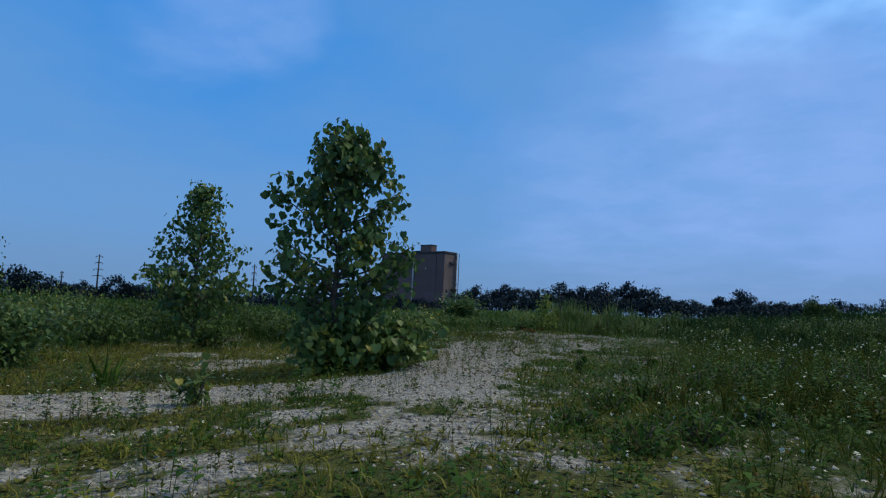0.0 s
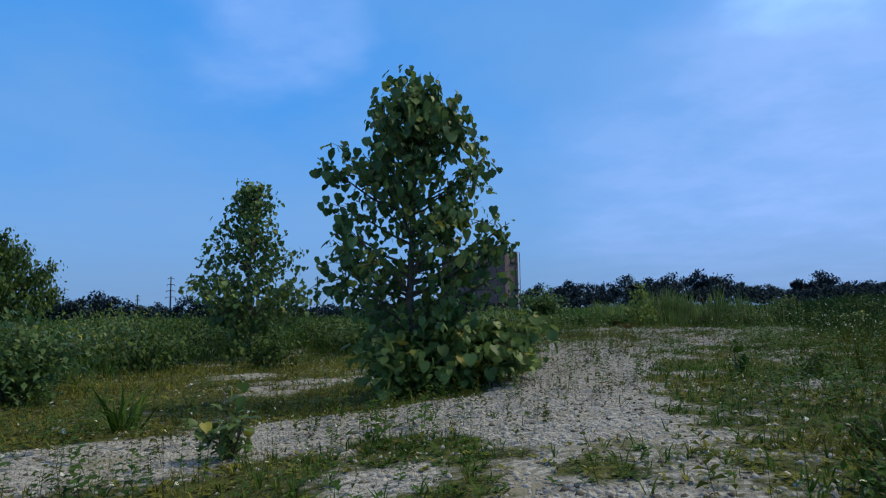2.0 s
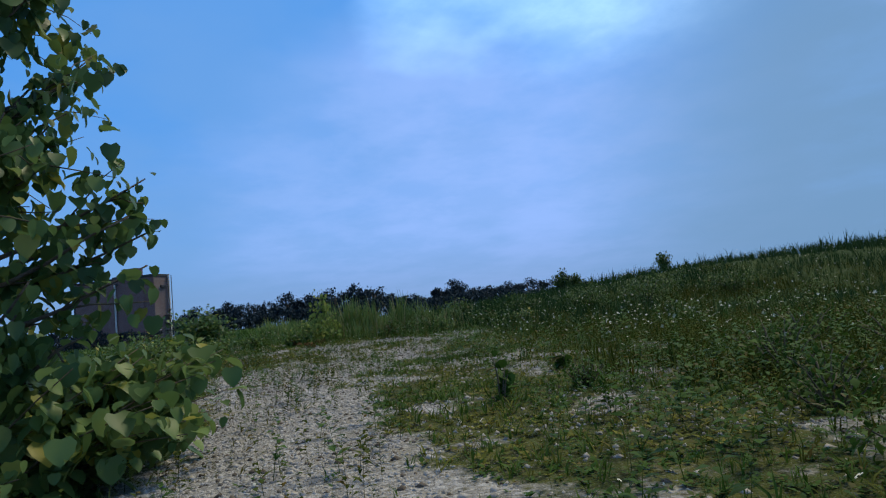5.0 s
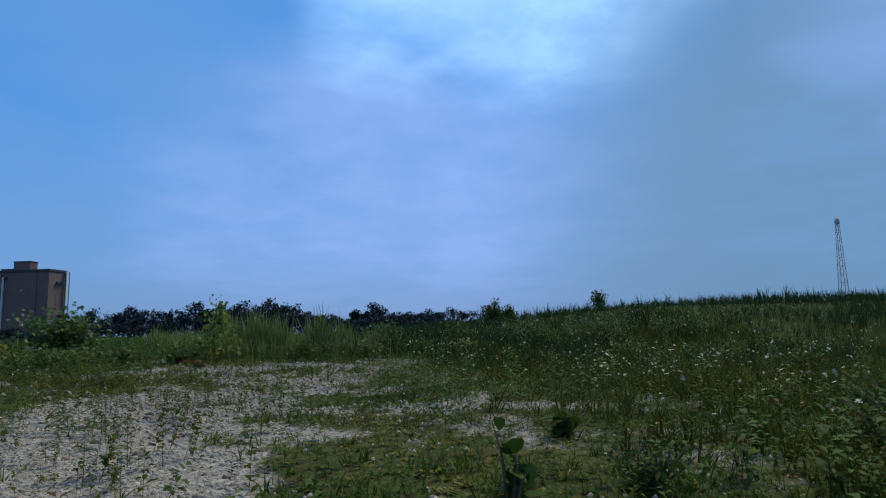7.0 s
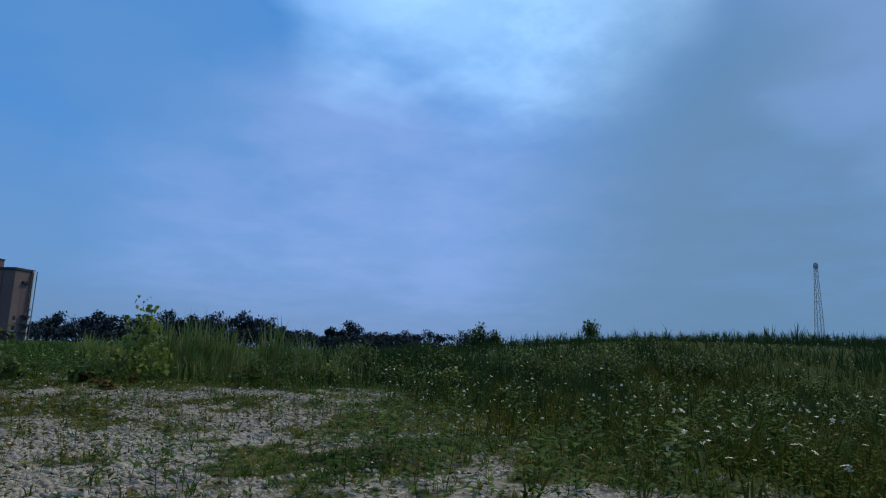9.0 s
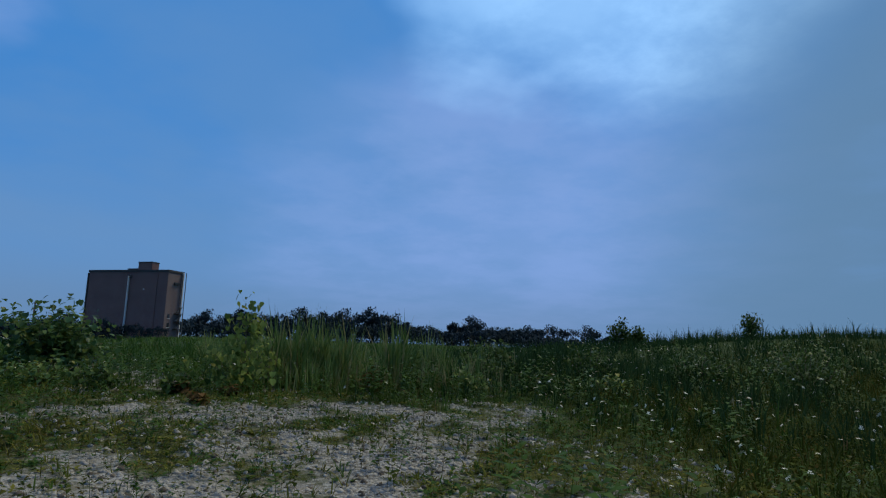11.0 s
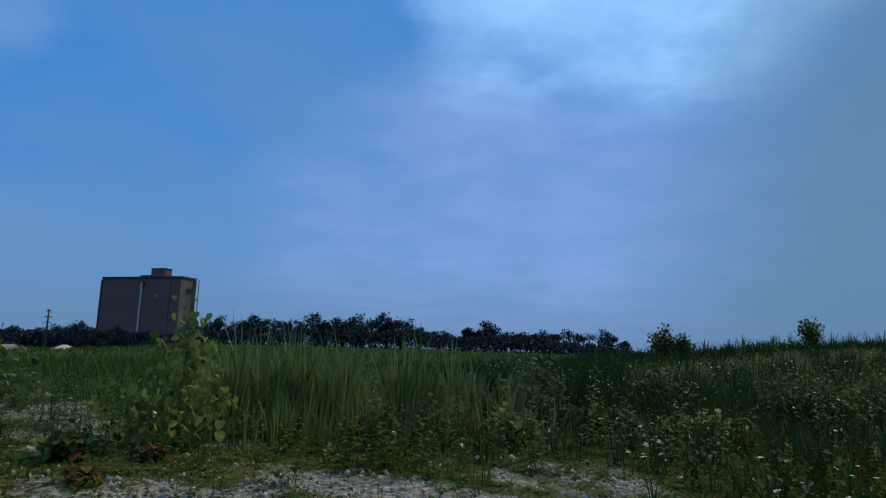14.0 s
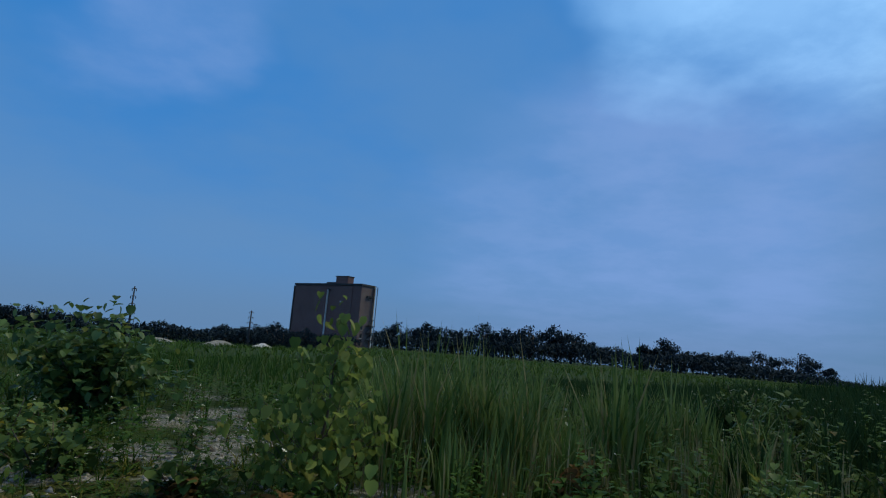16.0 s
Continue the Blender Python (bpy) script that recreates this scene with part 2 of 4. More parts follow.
def ground_material():
    """Pale crushed stone where the gravel shows, else dry soil under the grass, and meadow far off."""
    m, nt, p, N, L = material("gravel_and_soil")
    tc, at = N("ShaderNodeTexCoord"), N("ShaderNodeAttribute")
    at.attribute_name = "gravel"
    mead = N("ShaderNodeAttribute")
    mead.attribute_name = "meadow"

    def noise_tex(scale, detail=6):
        n = N("ShaderNodeTexNoise")
        n.inputs["Scale"].default_value, n.inputs["Detail"].default_value = scale, detail
        L(tc.outputs["Object"], n.inputs["Vector"])
        return n.outputs["Fac"]

    def mix(f, a, b):
        n = N("ShaderNodeMix")
        n.data_type = "RGBA"
        L(f, n.inputs[0])
        for k, v in ((6, a), (7, b)):
            if isinstance(v, tuple):
                n.inputs[k].default_value = (*v, 1)
            else:
                L(v, n.inputs[k])
        return n.outputs[2]

    def span(v, a, b):
        n = N("ShaderNodeMapRange")
        n.interpolation_type = "SMOOTHSTEP"
        n.inputs["From Min"].default_value, n.inputs["From Max"].default_value = a, b
        L(v, n.inputs["Value"])
        return n.outputs[0]

    warp = N("ShaderNodeMix")
    warp.data_type = "VECTOR"
    warp.inputs[0].default_value = 0.06
    wn = N("ShaderNodeTexNoise")
    wn.inputs["Scale"].default_value = 13.0
    L(tc.outputs["Object"], wn.inputs["Vector"])
    L(tc.outputs["Object"], warp.inputs[4])
    L(wn.outputs["Color"], warp.inputs[5])
    vo, vf = N("ShaderNodeTexVoronoi"), N("ShaderNodeTexVoronoi")
    for n, s in ((vo, 31.0), (vf, 74.0)):
        n.inputs["Scale"].default_value, n.inputs["Randomness"].default_value = s, 1.0
        L(warp.outputs[1], n.inputs["Vector"])
    bw, bf = N("ShaderNodeSeparateColor"), N("ShaderNodeSeparateColor")
    L(vo.outputs["Color"], bw.inputs[0])
    L(vf.outputs["Color"], bf.inputs[0])
    stone = mix(bf.outputs[0], (0.15, 0.145, 0.135), (0.34, 0.33, 0.315))
    stone = mix(span(bw.outputs[0], 0.5, 0.9), stone, (0.43, 0.42, 0.405))
    stone = mix(span(noise_tex(22.0), 0.55, 0.7), stone, (0.09, 0.085, 0.06))
    stone = mix(span(noise_tex(1.3), 0.52, 0.72), stone, (0.24, 0.22, 0.165))
    soil = mix(span(noise_tex(1.7), 0.35, 0.7), (0.048, 0.060, 0.016), (0.10, 0.105, 0.027))
    soil = mix(span(noise_tex(9.0), 0.5, 0.62), soil, (0.028, 0.034, 0.012))
    soil = mix(span(noise_tex(55.0), 0.56, 0.66), soil, (0.14, 0.135, 0.10))
    soil = mix(span(noise_tex(30.0), 0.5, 0.72), soil, (0.055, 0.08, 0.02))
    ad = N("ShaderNodeMath")
    ad.operation = "MULTIPLY_ADD"
    ad.inputs[1].default_value = 0.55
    L(noise_tex(5.0), ad.inputs[0])
    L(at.outputs["Fac"], ad.inputs[2])
    ad2 = N("ShaderNodeMath")
    ad2.operation = "MULTIPLY_ADD"
    ad2.inputs[1].default_value = 0.5
    L(noise_tex(14.0), ad2.inputs[0])
    L(ad.outputs[0], ad2.inputs[2])
    col = mix(span(ad2.outputs[0], 0.80, 1.12), soil, stone)
    # meadow green, darkened for the shade between the grass stems
    shaded_field = mix(noise_tex(0.25), (0.023, 0.047, 0.010), (0.045, 0.072, 0.018))
    col = mix(mead.outputs["Fac"], col, shaded_field)
    L(col, p.inputs["Base Color"])
    p.inputs["Roughness"].default_value, p.inputs["Specular IOR Level"].default_value = 0.95, 0.08
    bp = N("ShaderNodeBump")
    bp.inputs["Strength"].default_value, bp.inputs["Distance"].default_value = 0.5, 0.02
    bp.invert = True
    L(vf.outputs["Distance"], bp.inputs["Height"])
    L(bp.outputs[0], p.inputs["Normal"])
    return m


def brick_material():
    m, nt, p, N, L = material("dark_red_brick")
    tc, br = N("ShaderNodeTexCoord"), N("ShaderNodeTexBrick")
    mp = N("ShaderNodeMapping")
    mp.inputs["Rotation"].default_value = (radians(90), 0, 0)
    L(tc.outputs["Object"], mp.inputs[0])
    L(mp.outputs[0], br.inputs["Vector"])
    br.inputs["Color1"].default_value = (0.13, 0.062, 0.066, 1)
    br.inputs["Color2"].default_value = (0.175, 0.08, 0.082, 1)
    br.inputs["Mortar"].default_value = (0.19, 0.16, 0.15, 1)
    br.inputs["Scale"].default_value = 1.0
    br.inputs["Brick Width"].default_value, br.inputs["Row Height"].default_value = 0.23, 0.075
    br.inputs["Mortar Size"].default_value = 0.012
    no = N("ShaderNodeTexNoise")
    no.inputs["Scale"].default_value, no.inputs["Detail"].default_value = 0.25, 8
    L(tc.outputs["Object"], no.inputs["Vector"])
    hs, mr = N("ShaderNodeHueSaturation"), N("ShaderNodeMapRange")
    mr.inputs["To Min"].default_value, mr.inputs["To Max"].default_value = 0.7, 1.3
    L(no.outputs["Fac"], mr.inputs["Value"])
    L(mr.outputs[0], hs.inputs["Value"])
    L(br.outputs["Color"], hs.inputs["Color"])
    L(hs.outputs[0], p.inputs["Base Color"])
    p.inputs["Roughness"].default_value = 0.9
    return m


GROUND = ground_material()
STONE = rough_surface("crushed_limestone", (0.21, 0.198, 0.18), (0.50, 0.475, 0.445), 6.0, 0.9, 0.4, island=0.5)
# dark brown that stands for shadows and litter between the pale stones
DARK_SPECK = rough_surface("shadow_and_litter_speck", (0.045, 0.036, 0.028), (0.17, 0.14, 0.11), 8.0, 0.9, 0.4, island=0.5)
BARK = rough_surface("grey_brown_bark", (0.055, 0.045, 0.035), (0.16, 0.13, 0.10), 14.0, 0.9, 0.8)
TWIG = rough_surface("brown_twig", (0.06, 0.05, 0.03), (0.14, 0.11, 0.07), 20.0, 0.8, 0.4)
POPLAR = leafy("cottonwood_leaf", (0.042, 0.092, 0.030), (0.140, 0.235, 0.075), 0.42, 0.36, (0.20, 0.22, 0.04), 0.32)
SUCKER = leafy("sucker_leaf", (0.065, 0.125, 0.038), (0.18, 0.265, 0.075), 0.45, 0.36, (0.32, 0.30, 0.05), 0.25)
SHRUB = leafy("shrub_leaf", (0.034, 0.072, 0.02), (0.11, 0.165, 0.042), 0.5, 0.25)
YOUNG = leafy("sapling_leaf", (0.085, 0.14, 0.034), (0.26, 0.34, 0.085), 0.45, 0.42, (0.38, 0.38, 0.10))
# the blue of distance haze is mixed into this leaf colour
HAZED_LEAF = leafy("hazed_tree_leaf", (0.012, 0.026, 0.038), (0.026, 0.044, 0.058), 0.8, 0.12)
GRASS = leafy("green_grass", (0.030, 0.072, 0.010), (0.085, 0.150, 0.024), 0.6, 0.25)
DRY = leafy("dry_grass", (0.095, 0.110, 0.018), (0.21, 0.205, 0.042), 0.75, 0.2, (0.18, 0.14, 0.06))
TALL = leafy("tall_meadow_grass", (0.030, 0.078, 0.014), (0.085, 0.15, 0.030), 0.55, 0.25)
STRAW = leafy("seeding_grass", (0.045, 0.085, 0.018), (0.12, 0.145, 0.038), 0.65, 0.25, (0.20, 0.13, 0.06))
REED = leafy("reed_blade", (0.060, 0.125, 0.030), (0.20, 0.27, 0.085), 0.5, 0.32, (0.30, 0.27, 0.13))
WEED = leafy("weed_leaf", (0.026, 0.068, 0.012), (0.070, 0.135, 0.024), 0.65, 0.25, (0.10, 0.09, 0.03))
SLOPE = leafy("rank_weed_leaf", (0.030, 0.047, 0.008), (0.076, 0.096, 0.018), 0.85, 0.22, (0.11, 0.08, 0.02), 0.04)
RISE = leafy("rise_grass", (0.018, 0.045, 0.016), (0.046, 0.086, 0.030), 0.85, 0.22, None, 0.04)
DEAD = leafy("dead_stalk", (0.17, 0.16, 0.07), (0.36, 0.33, 0.18), 0.85, 0.2)
RUSTY = leafy("rusty_dock_leaf", (0.08, 0.055, 0.02), (0.20, 0.11, 0.04), 0.6, 0.25)
PETAL = rough_surface("white_umbel", (0.62, 0.61, 0.48), (0.84, 0.82, 0.66), 30.0, 0.8, 0.1)
BRICK = brick_material()
ROOFING = rough_surface("dark_roofing", (0.03, 0.03, 0.032), (0.06, 0.06, 0.065), 0.6, 0.8, 0.2)
PALE_PAINT = rough_surface("weathered_white_paint", (0.5, 0.5, 0.5), (0.72, 0.72, 0.72), 0.8, 0.6, 0.1)
STEEL = rough_surface("galvanised_steel", (0.12, 0.125, 0.13), (0.24, 0.25, 0.26), 0.8, 0.55, 0.1, metal=0.6)
DARK_STEEL = rough_surface("dark_steel", (0.03, 0.03, 0.035), (0.07, 0.07, 0.075), 0.8, 0.6, 0.1, metal=0.4)
SHINGLE = rough_surface("grey_shingle", (0.20, 0.20, 0.19), (0.36, 0.35, 0.33), 0.9, 0.9, 0.2)
SIDING = rough_surface("pale_siding", (0.35, 0.34, 0.31), (0.5, 0.48, 0.44), 0.9, 0.8, 0.1)
# light grey mast steel, paled further to carry the haze of distance
MAST = rough_surface("hazed_galvanised_steel", (0.28, 0.30, 0.32), (0.42, 0.44, 0.46), 0.8, 0.6, 0.1)
GLASS = rough_surface("dark_window_glass", (0.02, 0.022, 0.026), (0.04, 0.045, 0.05), 0.6, 0.1, 0.0)

# ---------------------------------------------------------------- the lie of the land
# the gravel track, as stretches (x0, y0, x1, y1, half width, share of bare stone)
TRACK = ((-9, 5.2, -4, 6.1, 0.7, 1), (-4, 6.1, -1.8, 7.6, 0.8, 1), (-1.8, 7.7, 0.2, 8.2, 0.95, 1), (-0.1, 7.0, 0.5, 9.8, 0.85, 1),
         (0.5, 9.8, 1.1, 12.5, 0.85, 1), (1.1, 12.5, 1.35, 16.5, 0.9, 0.85), (2.4, 15.6, 5, 18.4, 1.1, 0.42), (3.2, 19.8, 6.8, 19.7, 0.8, 0.5), (2.7, 23.6, 0.9, 30, 0.55, 0.55))
# bare stony patches (x, y, radius)
PATCHES = ((-1.6, 3.4, 0.8), (-0.2, 4.6, 0.7), (0, 6.2, 0.6), (1.7, 8.7, 0.55), (2.0, 10.2, 0.5), (4.1, 10.6, 0.75),
           (4.0, 12.0, 0.8), (1.8, 25.1, 1.0), (1.0, 28, 0.9), (4.2, 21.8, 0.5), (13.6, 18.9, 0.9), (11.7, 20.2, 0.7), (11.5, 24, 0.8), (-2.4, 5.0, 0.6), (2.5, 22.9, 0.9), (-3.4, 11.4, 1.1), (-2.6, 12.4, 0.8), (-4.6, 12.3, 0.6),
           (3.1, 7.1, 0.8), (3.7, 5.7, 0.7), (2.8, 9.2, 0.6), (5.2, 12.9, 0.6), (4.7, 6.7, 0.5), (5.6, 8.0, 0.5), (3.9, 11.2, 0.75), (4.7, 10.7, 0.6))

# wide stretches where stones show between the grass (x from, to, y from, to, share)
BROAD = ((-2.6, 1.0, 2.2, 8.4, 0.27), (1.4, 5.4, 12.6, 20.4, 0.28))


def gravel(x, y):
    x, y = np.asarray(x, float), np.asarray(y, float)
    g = np.zeros_like(x)
    for x0, y0, x1, y1, r, share in TRACK:
        dx, dy = x1 - x0, y1 - y0
        t = np.clip(((x - x0) * dx + (y - y0) * dy) / (dx * dx + dy * dy), 0, 1)
        d = np.hypot(x - x0 - t * dx, y - y0 - t * dy)
        g = np.maximum(g, share * smooth(r * 1.5, r * 0.5, d))
    for px, py, r in PATCHES:
        g = np.maximum(g, 0.5 * smooth(r * 1.4, r * 0.3, np.hypot(x - px, y - py)))
    for x0, x1, y0, y1, share in BROAD:
        g = np.maximum(g, g * 0.6 + share * smooth(x0 - 0.8, x0 + 0.5, x) * smooth(x1 + 0.8, x1 - 0.5, x) * smooth(y0 - 0.8, y0 + 0.5, y) * smooth(y1 + 0.8, y1 - 0.5, y))
    return np.clip(g * 0.9 + 1.0 * (fractal(x, y, 0.9, 4) - 0.53) + 0.55 * (value_noise(x, y, 0.3, 6) - 0.5) + 0.1, 0, 1)


def meadow(x, y):
    """Where the tall growth stands: beyond the clearing and up the rise."""
    u = 0.77 * x + 0.64 * y
    m = np.maximum(smooth(21.0, 23.5, y + 1.8 * (fractal(x, y, 2.5, 23) - 0.5) - 0.10 * np.abs(x - 4)), smooth(14.5, 21, u))
    m = np.maximum(m, smooth(-6.5, -9.5, x - 0.1 * y) * smooth(6, 10, y))
    m = np.maximum(m, smooth(14.5, 17.5, y) * smooth(0.3, -1.2, x))
    return m * (1 - 0.8 * smooth(0.3, 0.7, gravel(x, y)))


def rank(x, y):
    """Where rank dark weeds cover the slope beside the track."""
    d = x - 0.8 - 0.44 * np.maximum(y - 4.5, 0) + 1.8 * (fractal(x, y, 1.7, 91) - 0.5)
    return smooth(0.0, 1.9, d) * (0.4 + 0.6 * smooth(4.2, 6.2, y)) * (1 - 0.75 * smooth(0.45, 0.75, gravel(x, y)))


def land(x, y):
    x, y = np.asarray(x, float), np.asarray(y, float)
    z = -0.27 + 0.25 * smooth(-3.0, 0.6, x) + 0.25 * smooth(16.5, 21.5, y)
    u, v = 0.77 * x + 0.64 * y, -0.64 * x + 0.77 * y
    z = z + 1.6 * smooth(22, 41, u) * smooth(24, 4, v) * smooth(260, 60, u)
    z = z - 4.3 * smooth(45, 230, y) * smooth(8, -36, x)
    near = smooth(70, 30, np.hypot(x, y - 12))
    return z + near * (0.10 * (fractal(x, y, 3.1, 9) - 0.5) + 0.05 * (fractal(x, y, 0.8, 11) - 0.5))


def on_land(x, y, sink=0.0):
    return np.stack([x, y, land(x, y) - sink], -1)


def spread(lo, hi, step, far, growth):
    """Even steps from lo to hi, then growing steps out to far on both sides."""
    mid = np.arange(lo, hi + 1e-6, step)
    out, s, v = [], step, 0.0
    while v < far:
        s *= growth
        v += s
        out.append(v)
    out = np.array(out)
    return np.concatenate([lo - out[::-1], mid, hi + out])


def build_ground():
    xs, ys = spread(-8.0, 13.0, 0.16, 2600, 1.14), spread(-1.0, 25.0, 0.16, 2600, 1.14)
    X, Y = np.meshgrid(xs, ys)
    x, y = X.ravel(), Y.ravel()
    v = np.stack([x, y, land(x, y)], -1)
    w, h = len(xs), len(ys)
    i = (np.arange(h - 1)[:, None] * w + np.arange(w - 1)[None]).ravel()
    t = np.concatenate([np.stack([i, i + 1, i + w + 1], -1), np.stack([i, i + w + 1, i + w], -1)])
    ob = mesh_of("ground", v, t, GROUND, attribute=("gravel", gravel(x, y)))
    at = ob.data.attributes.new("meadow", "FLOAT", "POINT")
    at.data.foreach_set("value", np.maximum.reduce([smooth(24, 40, np.hypot(x - 2, y - 10)), 0.9 * meadow(x, y), 0.85 * rank(x, y)]).astype(np.float32))
    ob.data.polygons.foreach_set("use_smooth", np.ones(len(ob.data.polygons), bool))
    return tagged(ob, "uneven waste ground of pale crushed stone and dry soil", "ground", kind="structure")


build_ground()


# ---------------------------------------------------------------- prototypes
def blade_fan(n, seed, width=0.05, out=0.45, curl=0.25):
    """n bent blades from one root, about 1 m high."""
    rng = np.random.default_rng(seed)
    vs, ts = [], []
    for k in range(n):
        a, h, o = rng.uniform(0, 6.283), rng.uniform(0.55, 1.0), rng.uniform(0.1, out)
        d, s = np.array([np.cos(a), np.sin(a), 0]), np.array([-np.sin(a), np.cos(a), 0])
        root = d * rng.uniform(0, 0.12) + s * rng.uniform(-0.08, 0.08)
        mid, tip = root + d * o * 0.45 + [0, 0, h * 0.6], root + d * (o + curl * rng.uniform(0, 1)) + [0, 0, h]
        b = len(vs)
        vs += [root - s * width * 0.5, root + s * width * 0.5, mid - s * width * 0.45, mid + s * width * 0.45, tip]
        ts += [(b, b + 1, b + 3), (b, b + 3, b + 2), (b + 2, b + 3, b + 4)]
    return np.array(vs), np.array(ts)


def leafy_stem(n, seed, leaf=0.16, stem=0.012, spread_out=1.0, start=0.15):
    """An upright weed, 1 m high: a thin stem with narrow leaves."""
    rng = np.random.default_rng(seed)
    vs, ts = [], []

    def add(pts, tris):
        b = len(vs)
        vs.extend(pts)
        ts.extend([(b + i, b + j, b + k) for i, j, k in tris])

    lean = rng.uniform(-0.12, 0.12, 2)
    add([np.array((-stem, 0, 0)), np.array((stem, 0, 0)), np.array((lean[0], lean[1], 1.0))], [(0, 1, 2)])
    add([np.array((0, -stem, 0)), np.array((0, stem, 0)), np.array((lean[0], lean[1], 1.0))], [(0, 1, 2)])
    for k in range(n):
        z = start + (1 - start) * (k + 0.5) / n
        a, ln = rng.uniform(0, 6.283), leaf * rng.uniform(0.7, 1.2) * (1.15 - 0.55 * z)
        d, s = np.array([np.cos(a), np.sin(a), 0]), np.array([-np.sin(a), np.cos(a), 0])
        c = np.array((lean[0] * z, lean[1] * z, z))
        w = ln * 0.24
        add([c, c + d * ln * 0.5 * spread_out + s * w + [0, 0, ln * 0.25], c + d * ln * 0.5 * spread_out - s * w + [0, 0, ln * 0.25],
             c + d * ln * spread_out + [0, 0, ln * rng.uniform(-0.1, 0.3)]], [(0, 1, 2), (1, 3, 2)])
    return np.array(vs), np.array(ts)


def rosette(seed, n=5):
    """A low ground plant, 1 m across: small leaves spread over the soil."""
    rng = np.random.default_rng(seed)
    pos, yaw = np.zeros((n, 3)), np.arange(n) * 2.4 + rng.uniform(-0.3, 0.3, n)
    pos[:, :2] = rng.uniform(-0.22, 0.22, (n, 2))
    pos[:, 2] = rng.uniform(0.02, 0.12, n)
    return repeated(SMALL_LEAF, pos, yaw, rng.uniform(0.1, 0.7, n), rng.uniform(0.35, 0.6, n))


def umbel(seed, n=7):
    """A flat white flower head, 1 m wide, of small domed florets."""
    rng = np.random.default_rng(seed)
    vs, ts = [], []
    for k in range(n):
        a, r = k * 2.4, 0.42 * math.sqrt(k / n)
        c = np.array((r * math.cos(a), r * math.sin(a), 0.12 - 0.5 * r * r + rng.uniform(-0.02, 0.02)))
        b = len(vs)
        vs.append(c + [0, 0, 0.05])
        for j in range(5):
            q = j * 1.2566 + a
            vs.append(c + [0.15 * math.cos(q), 0.15 * math.sin(q), -0.02])
        ts += [(b, b + 1 + j, b + 1 + (j + 1) % 5) for j in range(5)]
    return np.array(vs), np.array(ts)


def pebble(seed):
    """A broken stone, about 1 m across."""
    rng = np.random.default_rng(seed)
    v = np.array([(0.5, 0, 0), (-0.5, 0, 0), (0, 0.5, 0), (0, -0.5, 0), (0, 0, 0.5), (0, 0, -0.5)]) + rng.uniform(-0.14, 0.14, (6, 3))
    t = np.array([(0, 2, 4), (2, 1, 4), (1, 3, 4), (3, 0, 4), (2, 0, 5), (1, 2, 5), (3, 1, 5), (0, 3, 5)])
    v *= rng.uniform(0.72, 1.15, (len(v), 1))
    v[:, 2] *= 0.6
    return v, t


def leaf_proto(wide=0.95, fold=0.12, droop=0.10):
    """A heart-shaped leaf, 1 m long, growing from the origin along +y, with its stalk end at the origin."""
    pts = [(0, 0.0, 0), (0, 0.38, -fold * 0.2), (0, 0.72, -droop), (0, 0.94, -droop * 1.9)]
    side = [(0.30, -0.06), (0.54, 0.20), (0.47, 0.52), (0.24, 0.80)]
    v = [np.array(p, float) for p in pts]
    for sgn in (1, -1):
        for sx, sy in side:
            v.append(np.array((sgn * sx * wide, sy, fold * sx * 2 - droop * sy)))
    t = []
    for o, flip in ((4, False), (8, True)):
        q = [(0, o, o + 1), (0, o + 1, 1), (1, o + 1, o + 2), (1, o + 2, 2), (2, o + 2, o + 3), (2, o + 3, 3)]
        t += [(a, c, b) if flip else (a, b, c) for a, b, c in q]
    return np.array(v), np.array(t)


LEAF = leaf_proto()
SMALL_LEAF = (np.array([(0, 0, 0), (0.28, 0.45, 0.06), (-0.28, 0.45, 0.06), (0, 1, -0.1)], float), np.array([(0, 1, 2), (1, 3, 2)]))


def tube(points, radii, sides=7):
    """A tapering branch along points."""
    pts = [np.array(p, float) for p in points]
    vs, ts = [], []
    for i, (p, r) in enumerate(zip(pts, radii)):
        d = pts[min(i + 1, len(pts) - 1)] - pts[max(i - 1, 0)]
        d /= np.linalg.norm(d) + 1e-9
        a = np.cross(d, (0.31, 0.95, 0.02))
        a /= np.linalg.norm(a) + 1e-9
        b = np.cross(d, a)
        for k in range(sides):
            q = 6.28318 * k / sides
            vs.append(p + r * (math.cos(q) * a + math.sin(q) * b))
    for i in range(len(pts) - 1):
        for k in range(sides):
            a, b = i * sides + k, i * sides + (k + 1) % sides
            ts += [(a, b, b + sides), (a, b + sides, a + sides)]
    top = len(vs)
    vs.append(pts[-1])
    ts += [((len(pts) - 1) * sides + k, (len(pts) - 1) * sides + (k + 1) % sides, top) for k in range(sides)]
    return np.array(vs), np.array(ts)


def curve_points(a, b, sag, n, rng, wob):
    a, b = np.array(a, float), np.array(b, float)
    t = np.linspace(0, 1, n)[:, None]
    p = a + (b - a) * t + np.array((0, 0, 1)) * sag * np.sin(np.pi * t)
    p[1:-1] += rng.uniform(-wob, wob, (n - 2, 3))
    return p


